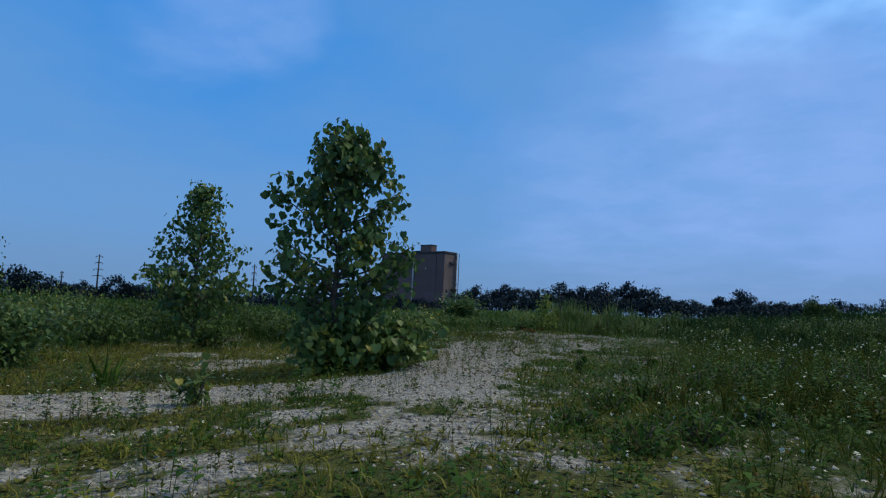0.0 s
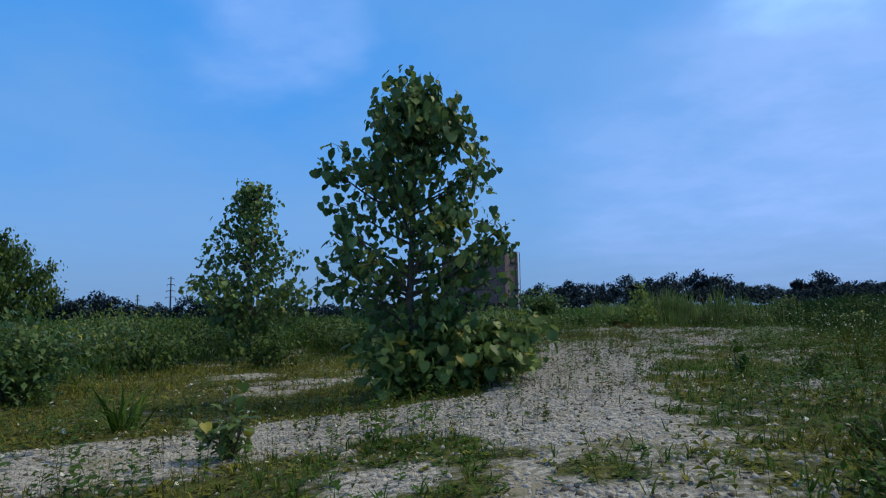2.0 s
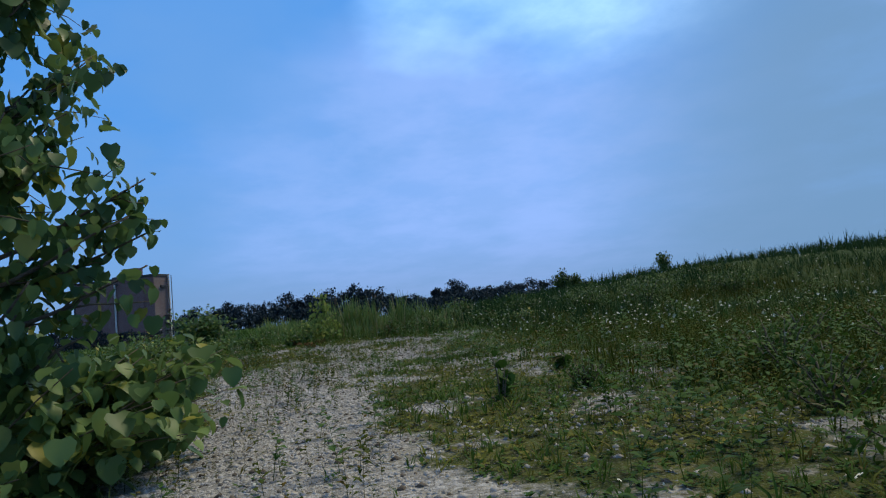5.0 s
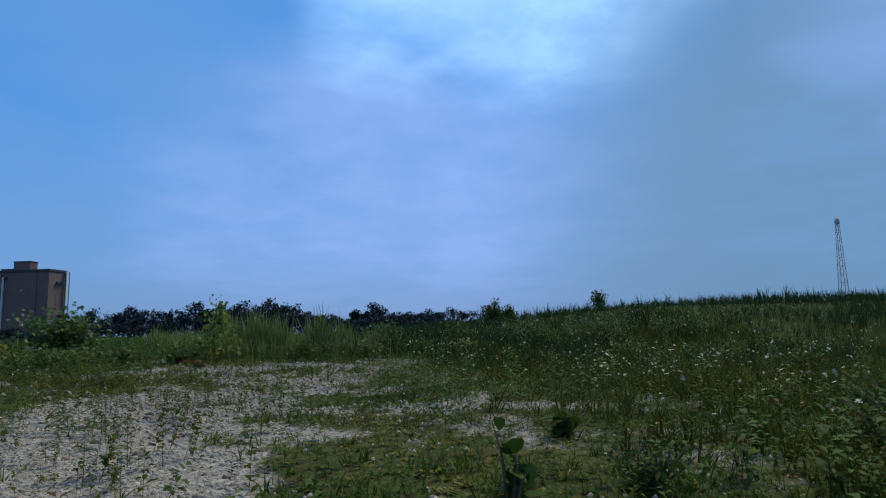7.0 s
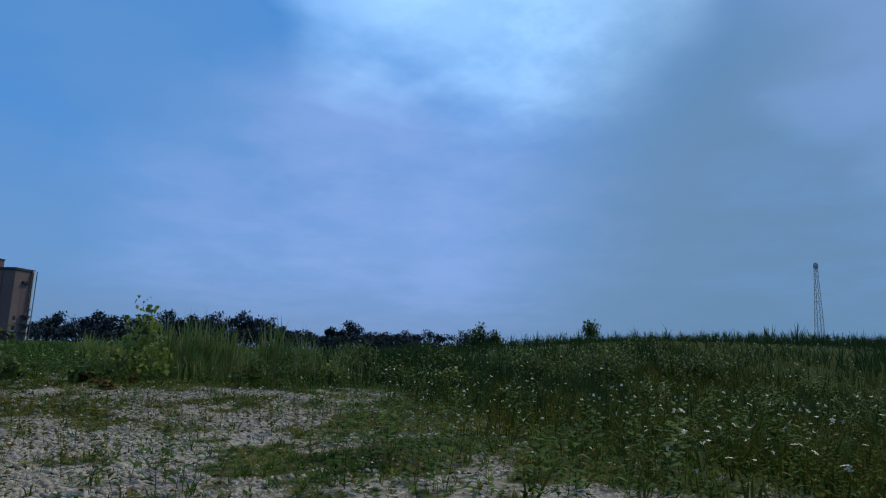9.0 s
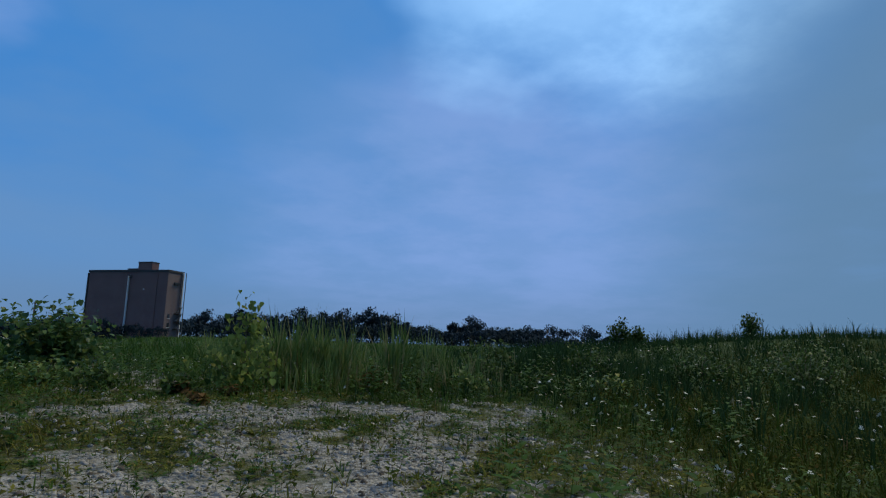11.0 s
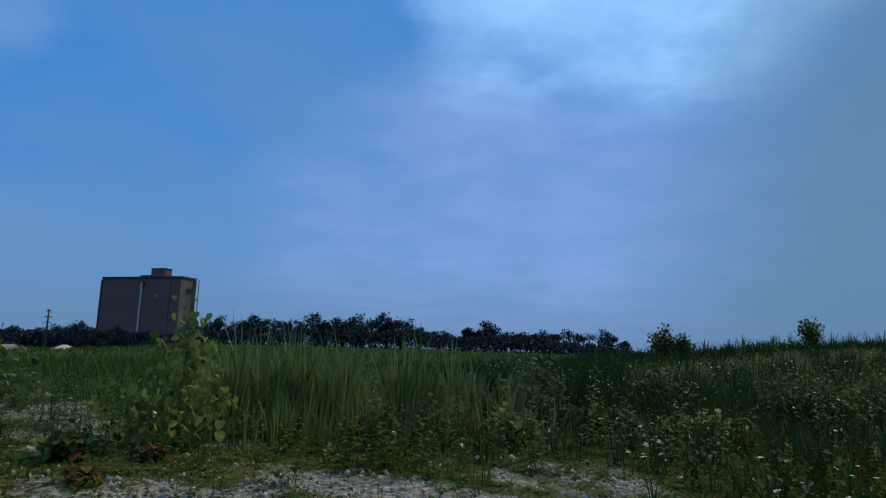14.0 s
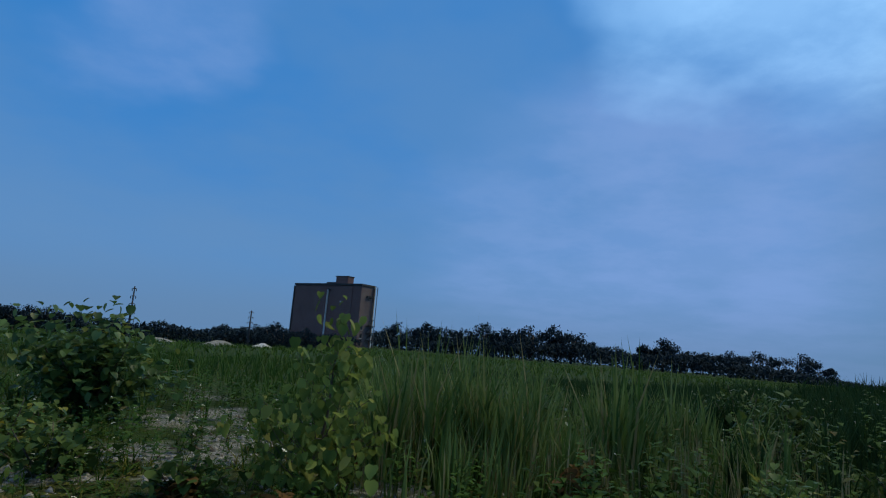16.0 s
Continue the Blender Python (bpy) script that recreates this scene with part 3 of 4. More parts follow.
# ---------------------------------------------------------------- trees and bushes
def leaves_along(limbs, rng, per_metre, size, offset, start=0.25, hang=(-1.15, 0.5)):
    """Places, yaws, tilts and sizes for leaves that hang from the outer part of limbs."""
    P, A, T, S = [], [], [], []
    for pts in limbs:
        seg = np.linalg.norm(np.diff(pts, axis=0), axis=1)
        length = seg.sum()
        n = max(2, int(length * per_metre))
        for k in range(n):
            t = start + (1 - start) * (k + rng.uniform(0, 1)) / n
            i = min(int(t * (len(pts) - 1)), len(pts) - 2)
            f = t * (len(pts) - 1) - i
            p = pts[i] * (1 - f) + pts[i + 1] * f
            o = rng.normal(0, offset, 3) * (1.15 - 0.5 * t)
            P.append(p + o)
            A.append(math.atan2(o[1], o[0]) - math.pi / 2 + rng.normal(0, 0.6))
            T.append(rng.normal(*hang))
            S.append(size * (0.5 + 0.85 * rng.uniform(0, 1) ** 1.8))
    return np.array(P), np.array(A), np.array(T), np.array(S)


def broadleaf_tree(name, x, y, height, limbs, label, seed, leaf=0.15, per_metre=16, offset=0.09, trunk_r=0.05, lean=(0, 0),
                   shoots=(), single=0, leaf_material=None, proto=None, category="tree", twigs=3, group=""):
    """trunk, limbs (height on the trunk, reach x, reach y, rise), leaves; shoots are low suckers (x, y, z) round the foot."""
    rng = np.random.default_rng(seed)
    leaf_material, proto = leaf_material or POPLAR, proto or LEAF
    root = tagged(new(name), label, category, group)
    root.location = (x, y, float(land(x, y)) - 0.03)
    stem = curve_points((0, 0, 0), (lean[0], lean[1], height * 0.97), 0, 8, rng, height * 0.012)
    mesh_of("trunk", *tube(stem, np.linspace(trunk_r, trunk_r * 0.16, 8), 9), BARK, root)
    runs, tw = [stem[5:]], []
    for hz, dx, dy, dz in limbs:
        k = hz / height * 7 / 0.97
        i = min(int(k), 6)
        a = stem[i] + (stem[i + 1] - stem[i]) * (k - i)
        b = a + np.array((dx, dy, dz))
        pts = curve_points(a, b, -0.06 * np.linalg.norm((dx, dy)), 6, rng, 0.03)
        r0 = trunk_r * (0.42 - 0.25 * hz / height)
        mesh_of("limb", *tube(pts, np.linspace(r0, r0 * 0.25, 6), 6), BARK, root)
        runs.append(pts)
        for j in range(twigs):
            q = pts[rng.integers(2, 5)]
            e = q + np.array((dx, dy, 0.3 * dz)) * rng.uniform(0.15, 0.35) + rng.normal(0, 0.16, 3) * (0.6 + height * 0.12)
            w = curve_points(q, e, 0.02, 4, rng, 0.02)
            tw.append(tube(w, np.linspace(r0 * 0.35, r0 * 0.12, 4), 4))
            runs.append(w)
    if tw:
        mesh_of("twig_growth", *joined(tw), TWIG, root)["kind"] = "stuff"
    P, A, T, S = leaves_along(runs, rng, per_metre, leaf, offset, 0.12)
    rest = slice(single, None)
    order = rng.permutation(len(P))
    P, A, T, S = P[order], A[order], T[order], S[order]
    wide = rng.uniform(0.72, 1.12, len(P))
    v, t = repeated(proto, P[rest], A[rest], T[rest], np.stack([S * wide, S, S * rng.uniform(0.3, 1.8, len(S))], -1)[rest])
    crown = mesh_of("crown", v, t, leaf_material, root)
    crown["kind"] = "stuff"
    if single:
        me = bpy.data.meshes.new("leaf")
        me.from_pydata([tuple(c) for c in proto[0]], [], [tuple(int(i) for i in f) for f in proto[1]])
        me.materials.append(leaf_material)
        for p, a, tl, s in zip(P[:single], A[:single], T[:single], S[:single]):
            ob = new("leaf", me)
            ob.parent = crown
            ob.matrix_local = Matrix.Translation(p) @ Matrix.Rotation(a, 4, "Z") @ Matrix.Rotation(tl, 4, "X") @ Matrix.Diagonal((s, s, s, 1))
    if len(shoots):
        tubes, runs = [], []
        for sx, sy, sz in shoots:
            w = curve_points((sx * 0.12, sy * 0.12, 0), (sx, sy, sz), 0.12, 5, rng, 0.03)
            tubes.append(tube(w, np.linspace(0.009, 0.003, 5), 4))
            runs.append(w)
        mesh_of("sucker_growth", *joined(tubes), TWIG, root)["kind"] = "stuff"
        P, A, T, S = leaves_along(runs, rng, per_metre * 0.82, leaf * 1.16, offset * 1.35, 0.3, (-0.75, 0.55))
        P[:, 2] = np.maximum(P[:, 2], 0.10)
        low = mesh_of("low_foliage", *repeated(proto, P, A, T, S), SUCKER, root)
        low["kind"] = "stuff"
        tagged(low, "bright green sucker leaves round the foot")
    return root


def ring_limbs(levels, seed, jitter=0.15):
    """Limbs in a spiral: levels of (height, reach, rise, count)."""
    rng = np.random.default_rng(seed)
    out, a = [], rng.uniform(0, 6)
    for hz, reach, rise, count in levels:
        for k in range(count):
            a += 2.399
            r = reach * rng.uniform(1 - jitter * 1.6, 1 + jitter)
            out.append((hz + rng.uniform(-0.1, 0.1), r * math.cos(a), r * math.sin(a), rise * rng.uniform(0.7, 1.25)))
    return out


def bush(name, x, y, rx, ry, height, label, seed, leaf=0.09, count=1500, leaf_material=None, proto=None, stems=9, group="", sink=0.0):
    """A rounded shrub with stems and an uneven shell of leaf clumps."""
    rng = np.random.default_rng(seed)
    root = tagged(new(name), label, "bush", group)
    root.location = (x, y, float(land(x, y)) - 0.03 - sink)
    tips = []
    for k in range(stems):
        a, r = k * 2.4 + rng.uniform(-0.4, 0.4), math.sqrt((k + 0.5) / stems)
        e = np.array((rx * r * 0.85 * math.cos(a), ry * r * 0.85 * math.sin(a), height * rng.uniform(0.62, 0.95) * math.sqrt(max(0.3, 1 - 0.6 * r * r))))
        w = curve_points(e * (0.1, 0.1, 0), e, 0.05 * height, 5, rng, 0.03 * height)
        mesh_of("stem", *tube(w, np.linspace(0.016, 0.004, 5) * (0.6 + height * 0.3), 5), TWIG, root)
        tips.append(w)
    P, A, T, S = [], [], [], []
    per = max(3, count // stems)
    for w in tips:
        t = rng.uniform(0.2, 1.0, per)
        i = np.minimum((t * 4).astype(int), 3)
        f = (t * 4 - i)[:, None]
        c = w[i] * (1 - f) + w[i + 1] * f
        o = rng.normal(0, 1, (per, 3)) * np.array((rx, ry, height * 0.42)) * 0.20
        P.append(c + o)
        A.append(rng.uniform(0, 6.283, per))
        T.append(rng.normal(-0.4, 0.6, per))
        S.append(leaf * rng.uniform(0.6, 1.2, per))
    P = np.concatenate(P)
    P[:, 2] = np.maximum(P[:, 2], 0.05)
    v, t = repeated(proto or SMALL_LEAF, P, np.concatenate(A), np.concatenate(T), np.concatenate(S))
    f = mesh_of("foliage", v, t, leaf_material or SHRUB, root)
    f["kind"] = "stuff"
    return root


# the large young cottonwood beside the track
big_limbs = ring_limbs([(0.85, 0.85, 0.5, 3), (1.15, 0.92, 0.55, 4), (1.5, 0.85, 0.6, 4), (1.9, 0.74, 0.65, 5), (2.25, 0.64, 0.65, 5),
                        (2.55, 0.58, 0.65, 5), (2.85, 0.54, 0.6, 5), (3.1, 0.5, 0.55, 5), (3.32, 0.42, 0.45, 5), (3.5, 0.24, 0.35, 4)], 5)
# the longer limbs that give the crown its ragged outline
big_limbs += [(2.3, 0.90, 0.0, 0.58), (2.2, 0.80, -0.1, 0.5), (1.75, 0.70, 0.1, 0.5), (1.45, 1.22, -0.05, 0.58), (1.35, 1.15, 0.2, 0.5), (1.2, 1.24, 0.1, 0.5), (1.05, 1.22, -0.15, 0.4), (1.3, 1.12, -0.2, 0.45),
              (2.0, 0.75, 0.05, 0.5), (1.9, 0.68, -0.15, 0.45), (2.6, 0.66, 0.0, 0.55), (2.9, 0.56, 0.1, 0.5), (2.7, 0.6, -0.2, 0.5),
              (0.5, 0.6, 0.1, 0.5), (0.6, -0.5, 0.2, 0.4), (0.7, 0.8, -0.1, 0.35), (0.45, -0.4, -0.3, 0.5), (0.6, 0.3, -0.4, 0.4), (0.75, -0.6, -0.1, 0.35), (0.8, 0.5, -0.3, 0.4),
              (2.15, -1.18, -0.1, 0.78), (2.3, -0.95, 0.0, 0.8), (2.4, -0.66, 0.1, 0.6), (1.8, -0.86, 0.1, 0.56), (1.5, -0.84, -0.2, 0.55), (1.1, -0.9, 0.15, 0.6), (0.95, -1.1, -0.1, 0.62), (1.2, -1.02, 0.2, 0.7),
              (3.2, -0.4, 0.0, 0.38), (3.15, 0.45, 0.0, 0.38), (3.4, 0.24, -0.1, 0.38)]
rng0 = np.random.default_rng(12)
low_shoots = [(rng0.uniform(-0.75, 1.55), rng0.uniform(-0.75, 0.8), rng0.uniform(0.3, 0.9)) for k in range(66)]
low_shoots = [(sx, sy, sh * (0.8 if sx < 0.35 else 1.08)) for sx, sy, sh in low_shoots]
low_shoots += [(rng0.uniform(1.0, 1.66), rng0.uniform(-0.45, 0.7), rng0.uniform(0.4, 0.95)) for k in range(22)]
broadleaf_tree("cottonwood_tree", -1.51, 9.75, 3.96, big_limbs, "young cottonwood with large glossy leaves beside the gravel track", 21, leaf=0.108,
               per_metre=31, offset=0.08, trunk_r=0.062, lean=(0.0, 0.0), shoots=low_shoots, single=290)

# the smaller one behind it
broadleaf_tree("young_tree", -6.0, 15.8, 4.15,
               ring_limbs([(0.35, 1.2, 1.1, 6), (0.7, 1.3, 0.9, 8), (1.1, 1.2, 0.8, 8), (1.5, 1.05, 0.75, 7), (2.0, 0.8, 0.7, 7), (2.5, 0.58, 0.6, 6), (3.0, 0.42, 0.55, 6), (3.4, 0.32, 0.45, 6), (3.7, 0.2, 0.3, 4)], 8),
               "slender young tree with dense dark green leaves in tall weeds", 31, leaf=0.112, per_metre=32, offset=0.10, trunk_r=0.055, lean=(-0.05, 0.1))

# wide willow-like tree on the far left
broadleaf_tree("willow_tree", -20.6, 26.0, 4.3,
               ring_limbs([(0.6, 2.2, 1.2, 6), (1.0, 2.3, 1.6, 7), (1.6, 1.8, 1.7, 7), (2.3, 1.3, 1.5, 6), (3.0, 0.8, 1.0, 5)], 14),
               "wide dark green willow with many upright limbs", 41, leaf=0.21, per_metre=60, offset=0.2, trunk_r=0.11, leaf_material=SHRUB, proto=SMALL_LEAF, twigs=4)

# shrubs along the left edge of the clearing
for k, (bx, by, brx, bry, bh, cnt) in enumerate(((-6.5, 9.4, 0.95, 0.9, 1.35, 2400), (-8.0, 9.8, 1.4, 1.2, 1.6, 2600), (-9.6, 12.5, 1.7, 1.6, 1.3, 1800), (-7.2, 17.5, 1.6, 1.3, 0.95, 1500), (-3.9, 17.3, 1.4, 1.2, 1.0, 1500),
                                                 (-10.5, 17.5, 1.8, 1.6, 1.1, 1500), (-1.6, 18.5, 1.3, 1.2, 0.85, 1200), (-13.5, 15.0, 2.0, 1.8, 1.5, 1600), (-4.9, 13.8, 0.9, 0.7, 0.8, 800))):
    bush("shrub", bx, by, brx, bry, bh, "leafy green shrub at the edge of the clearing", 60 + k, leaf=0.115, count=cnt, leaf_material=POPLAR if k < 2 else SHRUB, group="shrubs of the clearing")

for k, (bx, by, brx, bh, cnt) in enumerate(((-8.6, 14.6, 1.3, 1.15, 1300), (-6.9, 13.2, 1.0, 0.8, 900), (-11.6, 14.0, 1.5, 1.5, 1400), (-5.2, 18.8, 1.3, 1.1, 1200), (-2.7, 16.4, 0.9, 0.75, 800),
                                            (-9.0, 20.0, 1.6, 1.2, 1300), (-12.5, 20.5, 1.8, 1.4, 1300), (-3.4, 20.5, 1.4, 1.1, 1100), (-0.6, 21.2, 1.0, 0.9, 900))):
    bush("shrub", bx, by, brx, brx, bh, "pale olive shrub in the weeds behind the clearing", 160 + k, leaf=0.12, count=cnt, leaf_material=SHRUB if k % 2 else SUCKER, group="shrubs behind the clearing")
for k, (bx, by, brx, bh) in enumerate(((12.3, 21.8, 1.0, 1.0), (13.9, 20.7, 1.1, 1.05), (15.6, 22.2, 1.2, 1.1), (11.0, 23.6, 0.8, 0.95), (17.5, 20.5, 1.3, 1.0), (8.2, 23.2, 0.6, 0.75),
                                       (6.6, 23.0, 0.5, 0.7), (10.0, 26.5, 0.8, 1.0), (5.6, 25.8, 0.7, 0.95))):
    bush("shrub", bx, by, brx, brx * 0.9, bh, "dark bushy shrub standing in the meadow", 180 + k, leaf=0.10, count=int(900 * brx + 300), group="shrubs of the meadow")
for k, (bx, by, br, bh) in enumerate(((4.5, 8.9, 0.5, 0.55), (5.4, 9.7, 0.55, 0.6), (3.9, 8.1, 0.4, 0.42), (6.2, 8.8, 0.6, 0.6), (3.3, 7.7, 0.35, 0.36), (6.9, 10.4, 0.6, 0.55), (5.0, 7.6, 0.5, 0.45),
                                      (3.2, 9.9, 0.3, 0.35), (7.9, 9.5, 0.7, 0.7), (2.9, 5.4, 0.35, 0.3), (1.5, 4.1, 0.4, 0.32), (2.1, 4.6, 0.45, 0.36), (1.25, 5.0, 0.3, 0.26), (1.7, 5.8, 0.35, 0.3), (2.4, 6.6, 0.4, 0.36))):
    bush("weed_clump", bx, by, br, br, bh, "dark bushy weed clump beside the gravel track", 200 + k, leaf=0.06, count=int(900 * br), stems=12, leaf_material=WEED, group="weed clumps beside the track")

# spiky grass clump on the verge
clump = tagged(new("grass_clump"), "dark spiky grass clump on the mossy verge", "grass")
clump.location = (-3.95, 7.75, float(land(-3.95, 7.75)) - 0.02)
rngc = np.random.default_rng(33)
for k in range(34):
    s = rngc.uniform(0.32, 0.5)
    mesh_of("blade", *repeated(blade_fan(1, 300 + k, 0.06, 0.9, 0.4), rngc.normal(0, 0.05, (1, 3)) * (1, 1, 0), rngc.uniform(0, 6.283, 1), rngc.normal(0, 0.2, 1), np.array([(s * 1.2, s * 1.2, s)])), GRASS, clump)
for k, (bx, by, br, bh) in enumerate(((1.9, 21.6, 0.4, 0.45), (1.2, 22.4, 0.5, 0.5), (2.9, 21.2, 0.3, 0.35), (0.6, 21.6, 0.5, 0.55), (1.0, 23.2, 0.4, 0.45),
                                      (7.2, 21.5, 0.4, 0.45), (8.6, 22.0, 0.45, 0.5), (9.6, 21.2, 0.5, 0.5))):
    bush("weed_clump", bx, by, br, br, bh, "broad-leaved green weed clump at the edge of the reeds", 230 + k, leaf=0.07, count=int(620 * br), stems=9, leaf_material=SUCKER if k % 2 else SHRUB, proto=LEAF,
         group="weed clumps by the reeds")

# saplings with cottonwood leaves
broadleaf_tree("sapling", 3.66, 21.55, 1.32, ring_limbs([(0.08, 0.5, 0.3, 7), (0.2, 0.48, 0.35, 7), (0.4, 0.36, 0.35, 6), (0.65, 0.24, 0.3, 5), (0.95, 0.13, 0.2, 3)], 3),
               "small cottonwood sapling with yellow-green leaves among reeds", 51, leaf=0.080, per_metre=36, offset=0.06, trunk_r=0.014, leaf_material=YOUNG, twigs=1,
               category="sapling", lean=(0.1, 0))
bush("shrub", 0.95, 24.4, 1.05, 0.8, 1.33, "dark leafy shrub beside the stony patch", 91, leaf=0.095, count=2000, leaf_material=POPLAR, proto=LEAF, group="shrubs of the meadow")
bush("shrub", -0.6, 24.0, 0.8, 0.8, 1.0, "dark leafy shrub beside the stony patch", 92, leaf=0.10, count=900, group="shrubs of the meadow")
for k, (bx, by, bh) in enumerate(((20.4, 34.2, 1.5), (21.6, 34.6, 1.1), (27.0, 33.2, 1.5), (9.2, 24.6, 0.9))):
    bush("shrub", bx, by, 0.6, 0.6, bh, "lone leafy shrub rising above the meadow grass", 95 + k, leaf=0.17, count=900, stems=8, group="shrubs of the meadow")
for k, (bx, by, bh, br) in enumerate(((-2.42, 6.6, 0.52, 0.24), (2.36, 9.95, 0.5, 0.16), (3.95, 11.35, 0.34, 0.12))):
    bush("weed_clump", bx, by, br, br, bh, "low broad-leaved weed clump on the gravel", 105 + k, leaf=(0.085, 0.095, 0.15)[k], count=(110, 30, 16)[k], stems=(8, 4, 4)[k], leaf_material=SUCKER if k == 0 else WEED, proto=LEAF, group="weeds on the gravel")

for k, (bx, by, bh, br) in enumerate(((2.9, 21.1, 0.2, 0.14), (3.1, 20.35, 0.15, 0.12), (3.5, 21.0, 0.2, 0.12), (5.6, 21.6, 0.38, 0.2), (5.1, 22.3, 0.4, 0.22), (3.9, 22.6, 0.38, 0.2))):
    bush("dock_plant", bx, by, br, br, bh, "rusty brown dock plant at the edge of the reeds", 115 + k, leaf=0.085, count=90, stems=6, leaf_material=RUSTY, proto=LEAF, group="rusty weeds")

# ---------------------------------------------------------------- brick tower, far off
U, V = Vector((-0.746, 0.665, 0)), Vector((0.665, 0.746, 0))
TOWER_AT = Matrix(((U.x, V.x, 0, 1.5), (U.y, V.y, 0, 245), (0, 0, 1, -4.6), (0, 0, 0, 1)))


def block(x0, x1, y0, y1, z0, z1, bevel=0.04):
    bm = bmesh.new()
    bmesh.ops.create_cube(bm, size=1)
    for v in bm.verts:
        v.co = (x0 if v.co.x < 0 else x1, y0 if v.co.y < 0 else y1, z0 if v.co.z < 0 else z1)
    if bevel:
        bmesh.ops.bevel(bm, geom=bm.edges[:], offset=bevel, segments=1, affect="EDGES")
    bmesh.ops.recalc_face_normals(bm, faces=bm.faces[:])
    return bm


def brick_tower():
    root = tagged(new("brick_tower"), "tall windowless dark red brick tower block beyond the trees", "building")
    root.matrix_world = TOWER_AT
    W, D, H = 34.6, 7.4, 26.6
    part("wall", block(0, W, 0, D, 0, H), BRICK, root, "dark red brick walls")
    part("pilaster", block(16.9, 19.2, -0.5, 0.0, 0, H - 0.6), BRICK, root)
    part("pilaster", block(4.2, 5.0, -0.3, 0.0, 0, H - 0.6), BRICK, root)
    part("parapet", block(-0.25, W + 0.25, -0.25, D + 0.25, H + 0.004, H + 0.75), ROOFING, root, "dark metal parapet")
    pent = part("penthouse", block(7.4, 13.3, 0.15, 3.4, H + 0.75, H + 3.3), BRICK, root, "brick lift housing on the roof")
    part("cap", block(7.25, 13.45, 0.0, 3.55, H + 3.3, H + 3.6), ROOFING, pent)
    part("roof_box", block(13.6, 18.2, 0.4, 2.4, H + 0.75, H + 1.3), ROOFING, root)
    part("downpipe", block(16.1, 16.62, -0.7, -0.1, 0, H - 1.5, 0.1), PALE_PAINT, root, "wide pale duct down the front")
    part("rainwater_head", block(15.3, 16.0, -0.6, 0, H - 2.0, H - 1.2, 0.1), DARK_STEEL, root)
    part("corner_strip", block(W, W + 0.5, -0.3, 1.2, 0, H - 0.3), ROOFING, root, "dark edge strip")
    part("wall_lamp", block(9.4, 9.9, -0.35, 0, H - 6.2, H - 5.7, 0.08), PALE_PAINT, root)
    # outside stair and pipes on the short side
    stair = part("fire_stair", block(-1.5, -1.3, 5.4, 5.6, 0, H - 0.5, 0), DARK_STEEL, root, "dark steel fire stair")
    part("post", block(-1.5, -1.3, 7.0, 7.2, 0, H + 0.3, 0), STEEL, stair)
    part("flue", block(-0.75, -0.2, 6.5, 7.1, 0, H + 0.4, 0.1), PALE_PAINT, root, "pale flue pipe")
    part("duct", block(-0.6, 0, 3.0, 5.4, H - 4.0, H - 3.2, 0.05), DARK_STEEL, stair)
    for k in range(3):
        z = 7.4 + k * 2.6
        part("landing", block(-1.6, 0, 4.2, 7.2, z, z + 0.18, 0), DARK_STEEL, stair)
        bm = bmesh.new()
        bmesh.ops.create_cube(bm, size=1)
        for v in bm.verts:
            v.co = (-1.2 if v.co.x < 0 else -0.3, 4.4 + (v.co.y + 0.5) * 2.5, z + 0.18 + (v.co.y + 0.5) * 2.2 + v.co.z * 0.2)
        part("flight", bm, STEEL, stair)
    for k in range(2):
        z = 8.0 + k * 3.0
        win = part("window", block(-0.06, 0.0, 1.4, 2.4, z, z + 1.5, 0), GLASS, root, "narrow dark window")
        part("sill", block(-0.16, 0.0, 1.3, 2.5, z - 0.16, z - 0.004, 0), PALE_PAINT, win)
    return root


brick_tower()


def far_house(x, y, w, d, h, roof_h, yaw, roof_mat, label):
    root = tagged(new("house"), label, "house", "houses beyond the meadow")
    root.matrix_world = pose(x, y, float(land(x, y)) - 0.7, 0, 0, yaw)
    part("wall", block(-w / 2, w / 2, -d / 2, d / 2, 0, h), SIDING, root)
    bm = bmesh.new()
    e = 0.6
    base = [bm.verts.new(p) for p in ((-w / 2 - e, -d / 2 - e, h), (w / 2 + e, -d / 2 - e, h), (w / 2 + e, d / 2 + e, h), (-w / 2 - e, d / 2 + e, h))]
    top = [bm.verts.new(p) for p in ((-w * 0.12, 0, h + roof_h), (w * 0.12, 0, h + roof_h))]
    for f in ((0, 1, 5, 4), (2, 3, 4, 5)):
        bm.faces.new([(base + top)[i] for i in f])
    bm.faces.new((base[1], base[2], top[1]))
    bm.faces.new((base[3], base[0], top[0]))
    bm.faces.new(base[::-1])
    part("roof", bm, roof_mat, root, "hipped pale roof")
    for k in (-0.28, 0.28):
        win = part("window", block(w * k - 0.6, w * k + 0.6, -d / 2 - 0.06, -d / 2, 1.0, 2.2, 0), GLASS, root)
        part("frame", block(w * k - 0.7, w * k + 0.7, -d / 2 - 0.10, -d / 2 - 0.064, 0.85, 0.98, 0), PALE_PAINT, win)
    return root


far_house(-47.5, 258, 12, 9, 1.6, 1.9, 8, SHINGLE, "low house with a pale hipped roof beyond the meadow")
far_house(-26.6, 220, 4.2, 4.2, 2.4, 1.2, -5, PALE_PAINT, "small outbuilding with a white roof beyond the meadow")
far_house(-68.0, 255, 9, 7, 1.6, 1.2, 4, SHINGLE, "low house with a pale hipped roof beyond the meadow")


